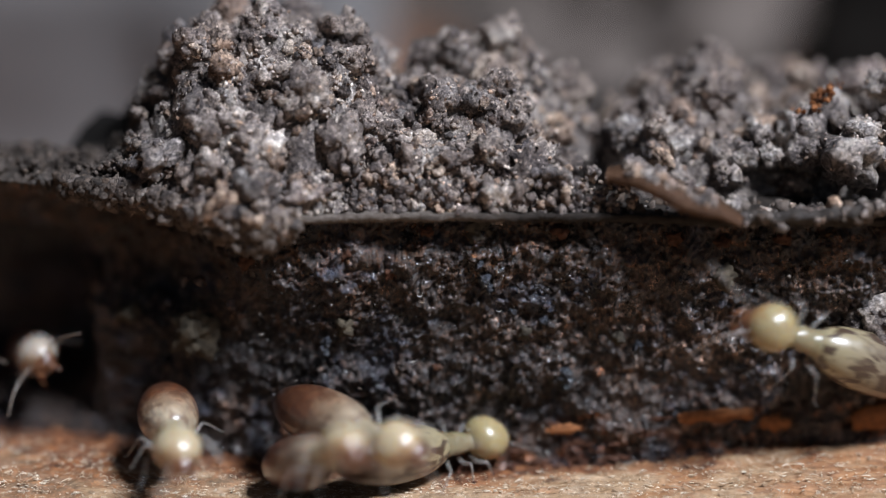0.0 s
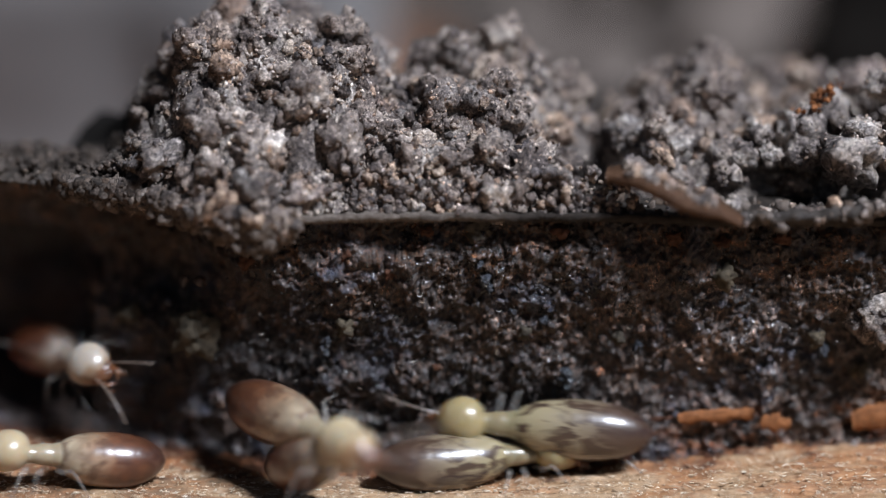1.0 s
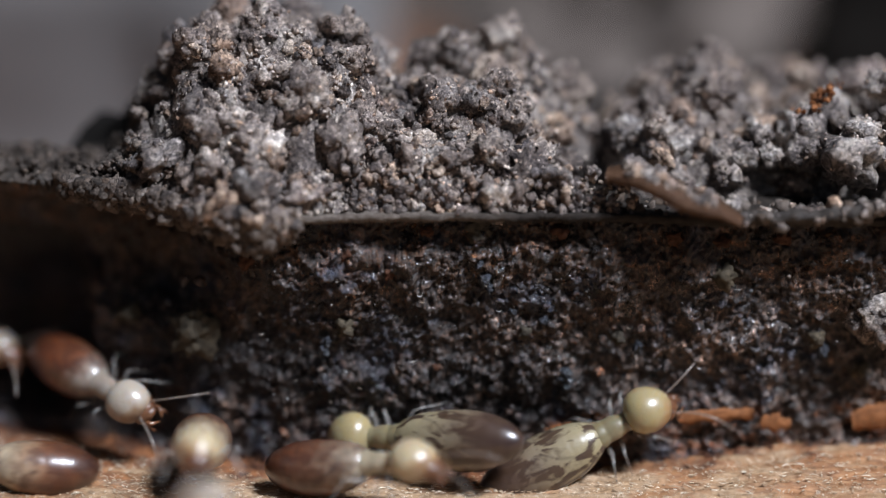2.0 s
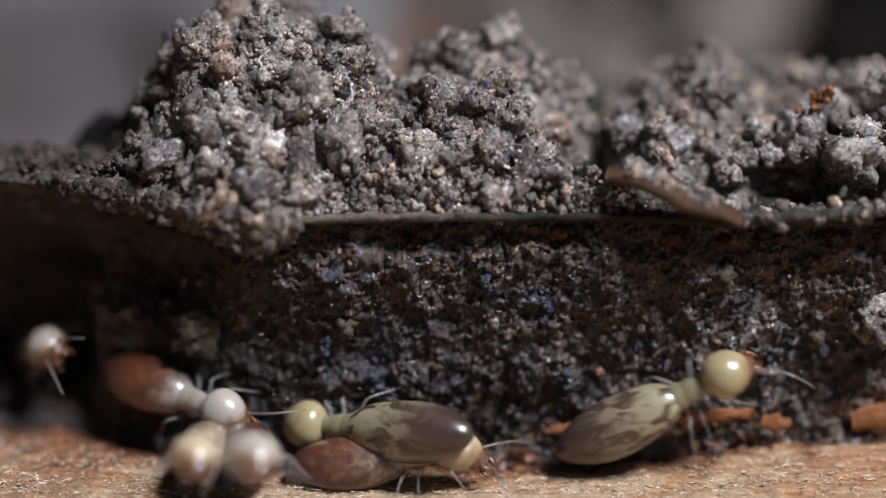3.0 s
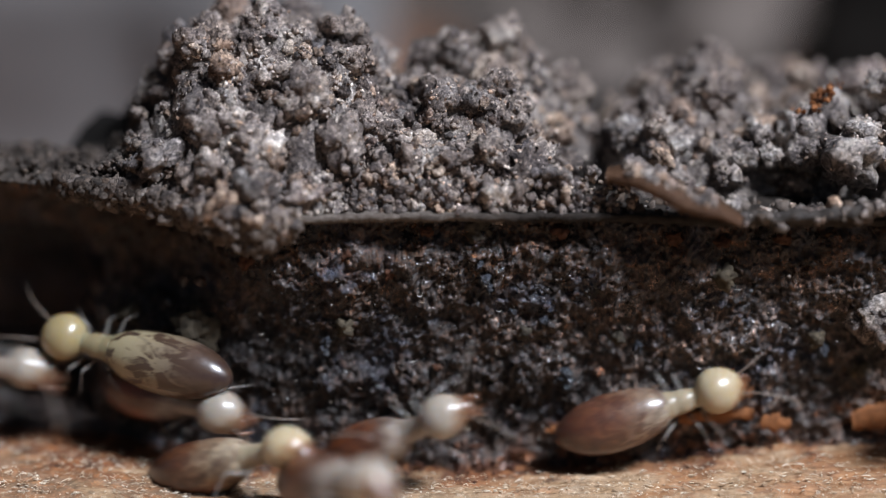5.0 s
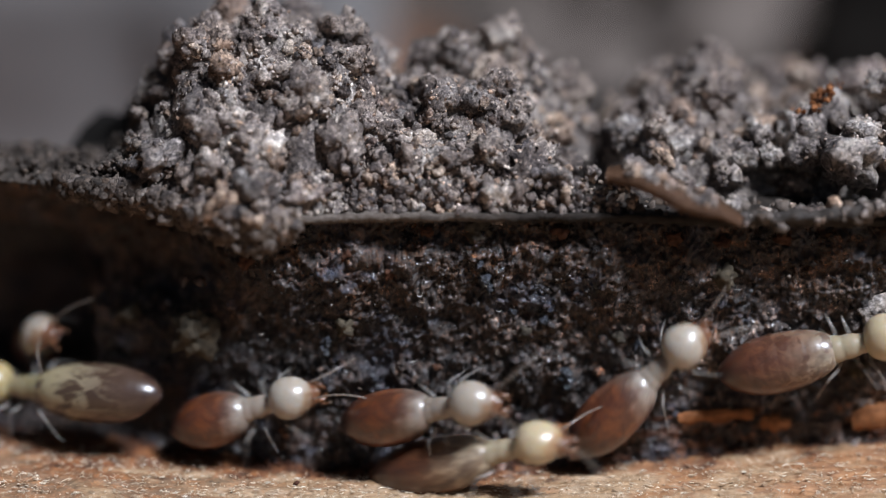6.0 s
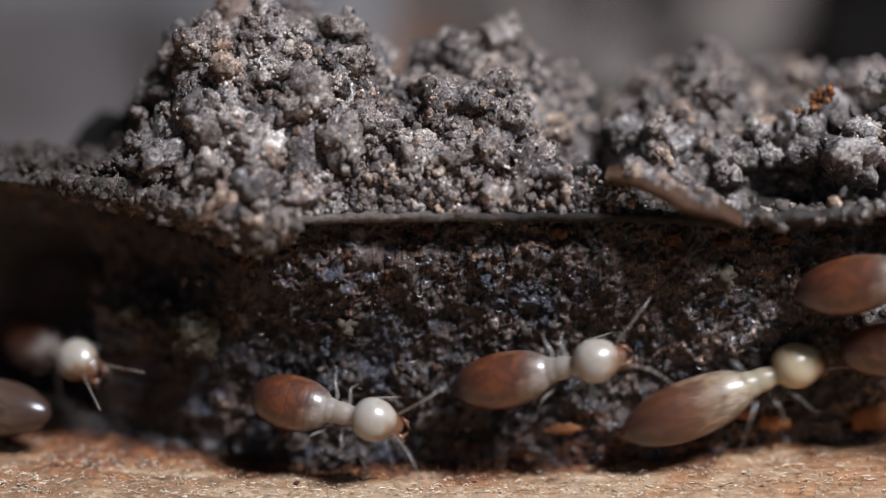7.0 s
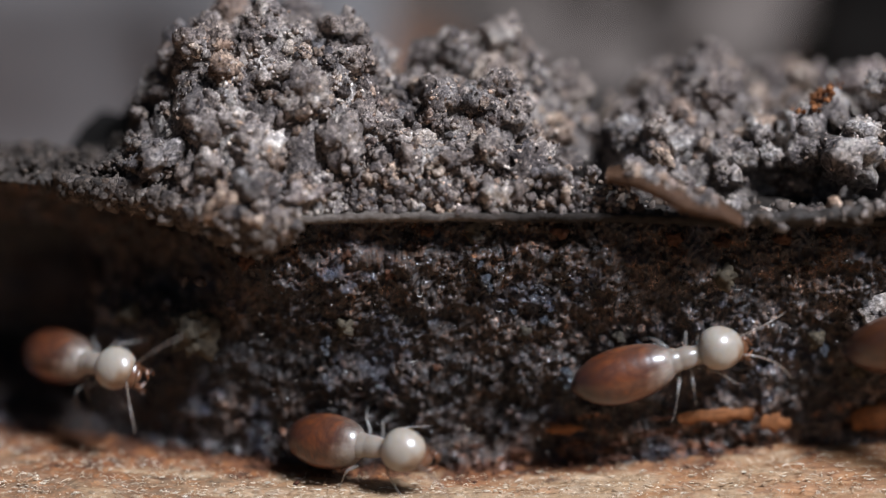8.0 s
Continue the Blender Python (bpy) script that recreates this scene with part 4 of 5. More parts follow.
def termite_meshes():
    shapes = {}
    rows, n = [], 73
    for i in range(n):
        u = i / (n - 1)
        r = 0.30 + 0.64 * math.sin(math.pi / 2 * (u / 0.50) ** 0.60) if u < 0.50 else 0.94 * max(0, 1 - ((u - 0.50) / 0.505) ** 2.1) ** 0.60
        seg = (u * 8.5) % 1.0
        r *= 1 - 0.010 * (1 - smooth(0, 0.16, seg)) - 0.005 * smooth(0.8, 1.0, seg)
        rows.append((1.80 - 3.65 * u, max(0.02, r), -0.10 * math.sin(math.pi * u)))
    shapes["abdomen"] = lathe(rows, 0.92)
    rows = []
    for i in range(33):
        u = i / 32
        x = -0.80 + 1.65 * u
        r = 0.44 - 0.20 * u + 0.045 * abs(math.sin(math.pi * 3 * u)) ** 0.7 - 0.06 * smooth(0.85, 1, u)
        rows.append((-x, max(0.05, r), 0.02))
    shapes["thorax"] = lathe([(-a, b, c) for a, b, c in rows][::-1], 0.85)
    rows = []
    for i in range(33):
        a = math.pi * i / 32
        x = math.cos(a)
        rows.append((0.75 * x, max(0.01, 0.73 * math.sin(a) ** 0.9 * (1 - 0.10 * x)), 0.0))
    shapes["head"] = lathe(rows, 0.84, 32)
    v, f = lathe([(0.42 * math.cos(math.pi * i / 14), max(0.01, 0.50 * math.sin(math.pi * i / 14)), 0) for i in range(15)], 0.72, 18)
    v = [Vector(p) + Vector((0.50, 0, -0.13)) for p in v]
    pieces = [lathe([(0.80 + 0.17 * math.cos(math.pi * i / 8), max(0.01, 0.27 * math.sin(math.pi * i / 8)), -0.10) for i in range(9)], 0.6, 12)]
    for s in (1, -1):
        pieces.append(tube([(0.80, s * 0.30, -0.2), (1.00, s * 0.27, -0.25), (1.17, s * 0.06, -0.28)], [0.12, 0.09, 0.02]))
        pieces.append(tube([(0.74, s * 0.26, -0.30), (0.94, s * 0.36, -0.38), (1.06, s * 0.36, -0.46), (1.14, s * 0.32, -0.52)], [0.045, 0.04, 0.035, 0.015]))
    for v2, f2 in pieces:
        f = list(f) + [tuple(i + len(v) for i in q) for q in f2]
        v = v + [Vector(p) for p in v2]
    shapes["face"] = (v, f)
    for s, key in ((1, "antenna_l"), (-1, "antenna_r")):
        pts, rad = [], []
        for i in range(34):
            t = i / 33
            pts.append((1.95 * t * (1 - 0.15 * t), s * (0.75 * t + 0.35 * t * t), 0.28 * math.sin(t * 2.4) - 0.35 * t * t))
            rad.append((0.050 - 0.014 * t) * (0.70 + 0.42 * abs(math.sin(i * math.pi / 2.2))))
        shapes[key] = tube(pts, rad, 6)
    for s, side in ((1, "l"), (-1, "r")):
        for k, (fx, reach) in enumerate(((0.75, 0.66), (0.1, 0.70), (-0.8, 0.78))):
            pts = [(0, 0, 0), (0.10 * fx, s * 0.28, 0.02), (0.35 * fx, s * 0.78 * reach, 0.20), (0.48 * fx, s * 0.95 * reach, 0.08), (0.85 * fx, s * 1.35 * reach, -0.42), (0.92 * fx, s * 1.42 * reach, -0.50), (1.15 * fx, s * 1.55 * reach, -0.56)]
            shapes["leg_%s%d" % (side, k)] = tube(pts, [0.085, 0.08, 0.055, 0.038, 0.027, 0.020, 0.010])
    return shapes


SHAPES = termite_meshes()
HIPS = [(0.50, 0.30), (0.05, 0.34), (-0.42, 0.36)]
KINDS = {
    "pale": (PALE_HEAD, NECK, BELLY, "termite worker with cream head and red-brown translucent abdomen"),
    "mottled": (CREAM_HEAD, WARM_NECK, MOTTLED, "termite worker with warm cream head and brown and cream abdomen"),
    "brown": (CREAM_HEAD, WARM_NECK, BROWN, "termite worker with warm cream head and mottled brown abdomen"),
    "striped": (YELLOW_HEAD, YELLOW_NECK, STRIPED, "yellow-headed termite with mottled brown and cream abdomen"),
}
MESHES = {}


def body_mesh(key, material):
    if (key, material.name) not in MESHES:
        MESHES[key, material.name] = mesh_of(key.split("_")[0], *SHAPES[key], material)
    return MESHES[key, material.name]


def make_termite(kind, size, belly_len):
    """The abdomen's length against the usual is set to fit the camera's view."""
    head_mat, neck_mat, belly_mat, label = KINDS[kind]
    thing = tagged(new("termite"), label, "termite", "termites on the nest")
    thing.empty_display_size = 0.001
    thing.scale = (size, size, size)
    belly = part("abdomen", body_mesh("abdomen", belly_mat), thing)
    belly.location, belly.scale = ((-0.45 - 1.8 * belly_len) * M, 0, 0), (belly_len, 1, 1)
    part("thorax", body_mesh("thorax", neck_mat), thing)
    head = part("head", body_mesh("head", head_mat), thing)
    part("face", body_mesh("face", FACE), head, "brown face with short jaws")
    for key, s in (("antenna_l", 1), ("antenna_r", -1)):
        feeler = part("antenna", body_mesh(key, FEELER), head)
        feeler.location = (0.62 * M, s * 0.30 * M, 0.08 * M)
    for side, s in (("l", 1), ("r", -1)):
        for k, (x, y) in enumerate(HIPS):
            leg = part("leg", body_mesh("leg_%s%d" % (side, k), LIMB), thing)
            leg.location = (x * M, s * y * M, -0.30 * M)
    return thing


make_ground()
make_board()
make_wall()
make_crust()
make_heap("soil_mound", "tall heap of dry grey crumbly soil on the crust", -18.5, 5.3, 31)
make_heap("soil_mound", "low heap of dry grey crumbly soil with a steep side", 5.3, 17.5, 32)
make_lip()
make_flake()
make_rim()
make_chips()
make_fibres()
make_background()
TERMITES = {}
for who, kind, size, belly_len in (("T1", "striped", 1.06, 1.14),
                              ("B", "striped", 1.05, 1.13),
                              ("C", "mottled", 1.03, 1.16),
                              ("D", "mottled", 1.03, 0.90),
                              ("F", "pale", 0.98, 0.99),
                              ("G", "brown", 1.03, 1.02),
                              ("M", "pale", 0.97, 0.94),
                              ("N", "pale", 0.96, 0.78),
                              ("U", "pale", 0.95, 0.92),
                              ("K", "pale", 1.12, 1.00)):
    TERMITES[who] = make_termite(kind, size, belly_len)


def paths():
    """Where each termite goes: seconds and its pose."""
    return {
        "T1": [
            (0.0, pose(0.01124, -0.00154, 0.00478, -64.7, -23.1, -161.5)),
            (0.2, pose(0.00966, -0.00229, 0.00477, -58.2, -6.5, -158.3)),
            (0.4, pose(0.00788, -0.00191, 0.00286, -54.5, 10.0, -162.4)),
            (0.5, pose(0.00695, -0.00075, 0.00213, -56.8, 13.7, -176.2)),
            (0.6, pose(0.00587, -0.00071, 0.00187, -56.9, 11.0, -177.0)),
            (0.8, pose(0.00384, -0.00120, 0.00162, -57.2, -2.3, -168.8)),
            (1.0, pose(0.00177, -0.00082, 0.00174, -57.0, -3.6, 179.0)),
            (1.2, pose(0.00043, -0.00170, 0.00181, -57.4, -4.4, -165.6)),
            (1.4, pose(-0.00056, -0.00083, 0.00146, -58.7, 10.1, 164.1)),
            (1.5, pose(-0.00073, -0.00083, 0.00136, -58.6, 9.9, 162.8)),
            (1.7, pose(-0.00113, -0.00082, 0.00120, -58.2, 8.9, 158.3)),
            (2.8, pose(-0.00329, -0.00084, 0.00165, -56.4, 5.8, 151.3)),
            (3.0, pose(-0.00333, -0.00084, 0.00165, -56.6, 6.3, 150.8)),
            (3.2, pose(-0.00333, -0.00084, 0.00163, -56.9, 7.1, 150.0)),
            (3.5, pose(-0.00345, -0.00085, 0.00178, -55.1, 4.4, 147.7)),
            (3.7, pose(-0.00421, -0.00087, 0.00228, -51.7, -4.7, 146.7)),
            (3.9, pose(-0.00516, -0.00069, 0.00265, -53.0, -12.0, 153.5)),
            (4.0, pose(-0.00611, -0.00046, 0.00275, -54.6, -14.2, 159.3)),
            (4.1, pose(-0.00700, -0.00024, 0.00276, -56.1, -13.1, 165.1)),
            (4.3, pose(-0.00742, -0.00045, 0.00332, -53.6, -17.4, 159.5)),
            (4.5, pose(-0.00890, -0.00013, 0.00398, -55.4, -24.1, 168.2)),
            (4.7, pose(-0.01010, 0.00017, 0.00427, -53.1, -18.1, 160.1)),
            (5.3, pose(-0.01173, 0.00063, 0.00331, -57.3, -0.3, 158.4)),
            (5.8, pose(-0.01297, 0.00094, 0.00250, -38.2, 7.9, 163.7)),
            (6.0, pose(-0.01358, 0.00110, 0.00235, -36.8, 3.0, 160.7)),
            (6.2, pose(-0.01414, 0.00126, 0.00218, -35.2, -1.4, 160.0)),
            (6.5, pose(-0.01487, 0.00146, 0.00193, -22.1, -3.4, 159.2)),
            (6.7, pose(-0.01552, 0.00164, 0.00190, -13.4, -3.3, 157.6)),
            (7.0, pose(-0.01694, 0.00204, 0.00179, -13.1, 1.2, 152.1)),
            (7.4, pose(-0.01923, 0.00258, 0.00168, -13.1, 1.8, 153.1)),
            (8.0, pose(-0.02092, 0.00296, 0.00140, -13.8, 5.4, 154.5)),
        ],
        "B": [
            (0.0, pose(0.00041, -0.00080, 0.00107, 31.2, 4.9, 35.9)),
            (0.2, pose(0.00072, -0.00081, 0.00102, 31.4, 4.9, 34.8)),
            (0.4, pose(0.00122, -0.00081, 0.00098, 31.9, 6.7, 32.4)),
            (0.5, pose(0.00149, -0.00081, 0.00086, 33.6, 9.1, 31.3)),
            (0.6, pose(0.00172, -0.00079, 0.00079, 34.8, 9.8, 28.4)),
            (0.8, pose(0.00155, -0.00080, 0.00069, 14.0, 8.4, 24.7)),
            (1.0, pose(0.00245, -0.00100, 0.00077, 12.4, -0.0, 12.9)),
            (1.2, pose(0.00325, -0.00072, 0.00069, 13.0, 1.9, 18.8)),
            (1.5, pose(0.00396, -0.00066, 0.00075, 32.7, 4.1, 32.8)),
            (1.7, pose(0.00471, -0.00060, 0.00104, 31.5, -2.6, 29.7)),
            (2.3, pose(0.00577, -0.00168, 0.00244, 68.1, -34.4, -16.0)),
            (2.8, pose(0.00683, -0.00109, 0.00316, 58.9, -35.0, 1.5)),
            (3.0, pose(0.00785, -0.00136, 0.00304, 57.0, -27.9, -3.6)),
            (3.2, pose(0.00920, -0.00060, 0.00267, 56.5, -17.3, 4.8)),
            (3.5, pose(0.01066, -0.00086, 0.00427, 55.3, -28.5, 8.4)),
            (3.7, pose(0.01212, -0.00113, 0.00487, 61.6, -26.4, -7.8)),
            (3.9, pose(0.01332, -0.00077, 0.00469, 53.5, -3.6, 23.8)),
            (4.0, pose(0.01401, -0.00074, 0.00467, 54.4, -0.0, 25.5)),
            (4.1, pose(0.01478, -0.00070, 0.00461, 55.3, 2.1, 25.4)),
            (4.5, pose(0.01719, -0.00069, 0.00494, 54.1, 1.4, 28.8)),
            (5.2, pose(0.02020, -0.00058, 0.00494, 54.9, 3.0, 28.6)),
            (8.0, pose(0.02227, -0.00050, 0.00493, 55.0, 3.1, 28.4)),
        ],
        "C": [
            (0.0, pose(-0.00213, -0.00409, 0.00244, 38.5, 0.1, -49.2)),
            (0.4, pose(-0.00298, -0.00427, 0.00256, 45.5, -0.4, -57.0)),
            (0.5, pose(-0.00312, -0.00421, 0.00252, 45.3, 0.5, -56.1)),
            (0.8, pose(-0.00324, -0.00398, 0.00249, 46.4, -1.3, -50.9)),
            (1.0, pose(-0.00377, -0.00384, 0.00246, 43.2, 0.7, -50.6)),
            (1.2, pose(-0.00417, -0.00380, 0.00245, 41.1, 2.7, -51.4)),
            (1.4, pose(-0.00469, -0.00371, 0.00245, 40.3, 2.4, -51.9)),
            (1.5, pose(-0.00608, -0.00403, 0.00258, 16.8, 7.0, -62.8)),
            (1.7, pose(-0.00721, -0.00432, 0.00238, 2.5, -6.7, -83.7)),
            (2.3, pose(-0.00767, -0.00418, 0.00202, -0.5, -14.1, -87.9)),
            (2.8, pose(-0.00811, -0.00407, 0.00182, -1.4, -15.2, -91.9)),
            (3.0, pose(-0.00743, -0.00438, 0.00197, -1.2, -12.9, -91.8)),
            (3.2, pose(-0.00785, -0.00446, 0.00197, -0.9, -13.3, -90.7)),
            (3.5, pose(-0.00823, -0.00439, 0.00194, -1.3, -12.8, -91.6)),
            (3.9, pose(-0.00841, -0.00407, 0.00180, -1.6, -12.9, -94.5)),
            (4.0, pose(-0.00788, -0.00439, 0.00191, 3.0, -15.4, -80.4)),
            (4.1, pose(-0.00740, -0.00435, 0.00196, 8.9, -16.5, -65.4)),
            (4.3, pose(-0.00717, -0.00481, 0.00213, 14.3, -20.0, -57.0)),
            (4.5, pose(-0.00724, -0.00356, 0.00162, -4.0, -19.2, -47.5)),
            (4.7, pose(-0.00702, -0.00326, 0.00161, 1.2, -19.5, -41.0)),
            (5.3, pose(-0.00358, -0.00321, 0.00148, 20.4, -18.1, -33.5)),
            (5.8, pose(0.00025, -0.00298, 0.00142, 24.9, -16.8, -29.4)),
            (6.0, pose(0.00196, -0.00263, 0.00147, 29.2, -17.9, -21.1)),
            (6.2, pose(0.00315, -0.00199, 0.00170, 39.0, -24.1, -13.8)),
            (6.5, pose(0.00538, -0.00126, 0.00172, 61.1, -23.3, -7.0)),
            (6.7, pose(0.00658, -0.00076, 0.00256, 55.9, -31.7, 9.5)),
            (6.9, pose(0.00925, -0.00072, 0.00314, 53.8, -31.8, 9.5)),
            (7.0, pose(0.01017, -0.00064, 0.00316, 56.9, -20.7, 5.8)),
            (7.2, pose(0.01153, -0.00104, 0.00426, 52.9, -24.0, 6.9)),
            (7.5, pose(0.01378, -0.00085, 0.00446, 60.3, -21.0, -5.0)),
            (7.8, pose(0.01546, -0.00246, 0.00523, 63.5, -20.4, -25.8)),
            (8.0, pose(0.01653, -0.00301, 0.00565, 63.3, -19.7, -33.4)),
        ],
        "D": [
            (0.0, pose(-0.00831, -0.00333, 0.00215, 8.1, 3.4, -79.0)),
            (0.2, pose(-0.00847, -0.00355, 0.00196, 0.3, 1.3, -91.4)),
            (0.4, pose(-0.00975, -0.00311, 0.00158, -3.1, -13.9, -112.5)),
            (0.5, pose(-0.00986, -0.00342, 0.00163, -3.4, -16.6, -113.3)),
            (0.6, pose(-0.00997, -0.00384, 0.00173, -3.8, -19.1, -113.3)),
            (0.8, pose(-0.01112, -0.00309, 0.00150, -4.2, -15.8, -146.4)),
            (1.0, pose(-0.01255, -0.00216, 0.00117, -11.2, -7.3, -167.2)),
            (1.2, pose(-0.01287, -0.00186, 0.00103, -13.2, -3.4, 179.1)),
            (1.5, pose(-0.01307, -0.00224, 0.00099, -13.3, -5.2, -176.4)),
            (1.7, pose(-0.01333, -0.00228, 0.00099, -12.6, -8.0, -170.8)),
            (2.8, pose(-0.01899, -0.00162, 0.00075, -13.4, -1.3, 179.7)),
            (8.0, pose(-0.02193, -0.00062, 0.00075, -13.5, -0.5, 179.9)),
        ],
        "F": [
            (0.0, pose(-0.01350, 0.00324, 0.00282, 40.4, -11.3, -77.8)),
            (0.4, pose(-0.01339, 0.00316, 0.00289, 44.7, -13.7, -77.2)),
            (0.5, pose(-0.01335, 0.00314, 0.00284, 43.3, -11.6, -76.0)),
            (0.6, pose(-0.01335, 0.00312, 0.00283, 41.9, -8.1, -71.6)),
            (0.8, pose(-0.01296, 0.00298, 0.00268, 40.2, -0.9, -63.4)),
            (1.0, pose(-0.01202, 0.00148, 0.00319, 47.0, -2.2, -52.9)),
            (1.2, pose(-0.01146, 0.00054, 0.00349, 50.6, -2.4, -46.3)),
            (1.4, pose(-0.01119, 0.00038, 0.00310, 44.8, 7.8, -46.4)),
            (1.5, pose(-0.01121, 0.00038, 0.00291, 44.1, 9.8, -46.0)),
            (1.7, pose(-0.01124, 0.00040, 0.00262, 42.6, 11.8, -46.9)),
            (2.3, pose(-0.00983, 0.00006, 0.00251, 47.8, 8.3, -39.7)),
            (2.8, pose(-0.00844, -0.00026, 0.00250, 51.2, 7.5, -31.5)),
            (3.0, pose(-0.00783, -0.00041, 0.00233, 50.0, 7.1, -35.0)),
            (3.2, pose(-0.00733, -0.00180, 0.00246, 46.5, 8.1, -40.0)),
            (3.5, pose(-0.00691, -0.00238, 0.00189, 24.0, 8.1, -48.2)),
            (3.7, pose(-0.00678, -0.00232, 0.00166, 25.4, 3.6, -46.8)),
            (3.9, pose(-0.00588, -0.00224, 0.00160, 29.3, -3.6, -42.3)),
            (4.1, pose(-0.00500, -0.00236, 0.00150, 33.0, -12.2, -41.8)),
            (4.3, pose(-0.00418, -0.00263, 0.00148, 13.2, -12.2, -43.0)),
            (4.5, pose(-0.00336, -0.00292, 0.00160, 13.5, -12.1, -44.4)),
            (4.7, pose(-0.00313, -0.00253, 0.00202, 67.9, -23.3, -39.1)),
            (5.2, pose(0.00167, -0.00199, 0.00205, 65.9, -26.1, -22.1)),
            (5.8, pose(0.00683, -0.00125, 0.00259, 57.9, -23.3, -2.5)),
            (6.0, pose(0.00684, -0.00109, 0.00363, 67.6, -45.3, -1.1)),
            (6.2, pose(0.00788, -0.00142, 0.00483, 72.0, -41.7, -14.7)),
            (6.5, pose(0.01108, -0.00107, 0.00588, 59.8, -20.7, -4.2)),
            (6.7, pose(0.01302, -0.00130, 0.00625, 59.1, -14.8, -6.9)),
            (6.9, pose(0.01433, -0.00202, 0.00693, 60.1, -14.9, -16.8)),
            (7.0, pose(0.01470, -0.00205, 0.00710, 60.4, -15.4, -17.2)),
            (7.2, pose(0.01552, -0.00197, 0.00717, 60.7, -16.3, -16.3)),
            (8.0, pose(0.01811, -0.00162, 0.00663, 59.6, -13.5, -12.5)),
        ],
        "G": [
            (0.0, pose(-0.00343, -0.00520, 0.00230, 9.4, -22.5, -60.9)),
            (0.6, pose(-0.00334, -0.00515, 0.00229, 9.8, -22.9, -56.8)),
            (0.8, pose(-0.00321, -0.00498, 0.00221, 9.8, -21.6, -55.3)),
            (1.0, pose(-0.00322, -0.00504, 0.00218, 8.9, -21.1, -57.8)),
            (1.2, pose(-0.00318, -0.00510, 0.00216, 7.8, -20.6, -59.8)),
            (1.4, pose(-0.00287, -0.00512, 0.00201, 9.3, -16.8, -50.0)),
            (1.5, pose(-0.00267, -0.00510, 0.00195, 9.4, -15.3, -47.3)),
            (1.7, pose(-0.00231, -0.00506, 0.00182, 10.1, -12.5, -42.3)),
            (2.3, pose(-0.00149, -0.00221, 0.00114, 10.8, -9.7, -14.0)),
            (2.8, pose(-0.00082, -0.00159, 0.00096, 13.3, -5.4, -3.6)),
            (3.0, pose(-0.00067, -0.00181, 0.00102, 12.9, -6.9, -5.7)),
            (3.2, pose(-0.00055, -0.00191, 0.00103, 12.5, -7.0, -7.4)),
            (3.5, pose(0.00013, -0.00214, 0.00120, 34.1, -11.3, -8.6)),
            (3.7, pose(0.00124, -0.00209, 0.00117, 32.4, -10.4, -12.5)),
            (3.9, pose(0.00215, -0.00225, 0.00151, 33.9, -19.0, -17.6)),
            (4.0, pose(0.00300, -0.00166, 0.00149, 36.9, -18.5, -14.5)),
            (4.1, pose(0.00379, -0.00149, 0.00160, 39.5, -20.2, -12.2)),
            (4.3, pose(0.00487, -0.00196, 0.00244, 68.6, -32.0, -21.1)),
            (4.5, pose(0.00589, -0.00119, 0.00264, 52.8, -27.0, 7.8)),
            (4.7, pose(0.00638, -0.00070, 0.00209, 58.1, -15.9, 0.2)),
            (5.3, pose(0.00967, -0.00069, 0.00331, 57.2, -17.5, 4.8)),
            (5.8, pose(0.01262, -0.00119, 0.00442, 60.2, -16.9, -8.7)),
            (6.0, pose(0.01285, -0.00107, 0.00441, 59.7, -15.4, -6.8)),
            (6.2, pose(0.01311, -0.00115, 0.00450, 60.3, -17.8, -8.4)),
            (6.5, pose(0.01424, -0.00197, 0.00500, 60.0, -14.8, -19.1)),
            (6.7, pose(0.01529, -0.00196, 0.00491, 59.8, -14.3, -19.8)),
            (7.0, pose(0.01643, -0.00193, 0.00501, 59.8, -14.1, -19.8)),
            (8.0, pose(0.01913, -0.00145, 0.00449, 61.9, -18.6, -18.1)),
        ],
        "M": [
            (0.0, pose(-0.01772, 0.00209, 0.00336, 13.5, -4.8, -28.6)),
            (1.7, pose(-0.01660, 0.00391, 0.00280, 13.5, -4.4, -27.1)),
            (2.8, pose(-0.01319, 0.00318, 0.00301, 54.3, -16.3, -75.6)),
            (3.0, pose(-0.01320, 0.00318, 0.00303, 52.7, -15.3, -75.6)),
            (3.2, pose(-0.01295, 0.00298, 0.00284, 49.2, -7.6, -62.0)),
            (3.5, pose(-0.01204, 0.00154, 0.00338, 50.5, -8.0, -54.1)),
            (3.9, pose(-0.01179, 0.00094, 0.00310, 48.1, 0.4, -44.5)),
            (4.0, pose(-0.01123, 0.00041, 0.00311, 48.1, 3.8, -40.3)),
            (4.1, pose(-0.01080, 0.00032, 0.00303, 48.0, 6.7, -38.1)),
            (4.3, pose(-0.01113, 0.00045, 0.00234, 43.5, 12.6, -42.8)),
            (4.5, pose(-0.01080, 0.00037, 0.00237, 44.2, 15.5, -40.1)),
            (4.7, pose(-0.01030, 0.00024, 0.00222, 47.1, 13.7, -35.6)),
            (5.2, pose(-0.00580, -0.00156, 0.00249, 56.0, -5.1, -32.1)),
            (5.8, pose(-0.00105, -0.00249, 0.00287, 62.7, -17.4, -29.9)),
            (6.0, pose(-0.00001, -0.00232, 0.00275, 61.6, -16.5, -26.7)),
            (6.2, pose(0.00074, -0.00241, 0.00295, 60.0, -13.6, -27.5)),
            (6.5, pose(0.00178, -0.00205, 0.00341, 59.1, -13.1, -20.9)),
            (6.7, pose(0.00231, -0.00208, 0.00337, 57.5, -10.5, -21.1)),
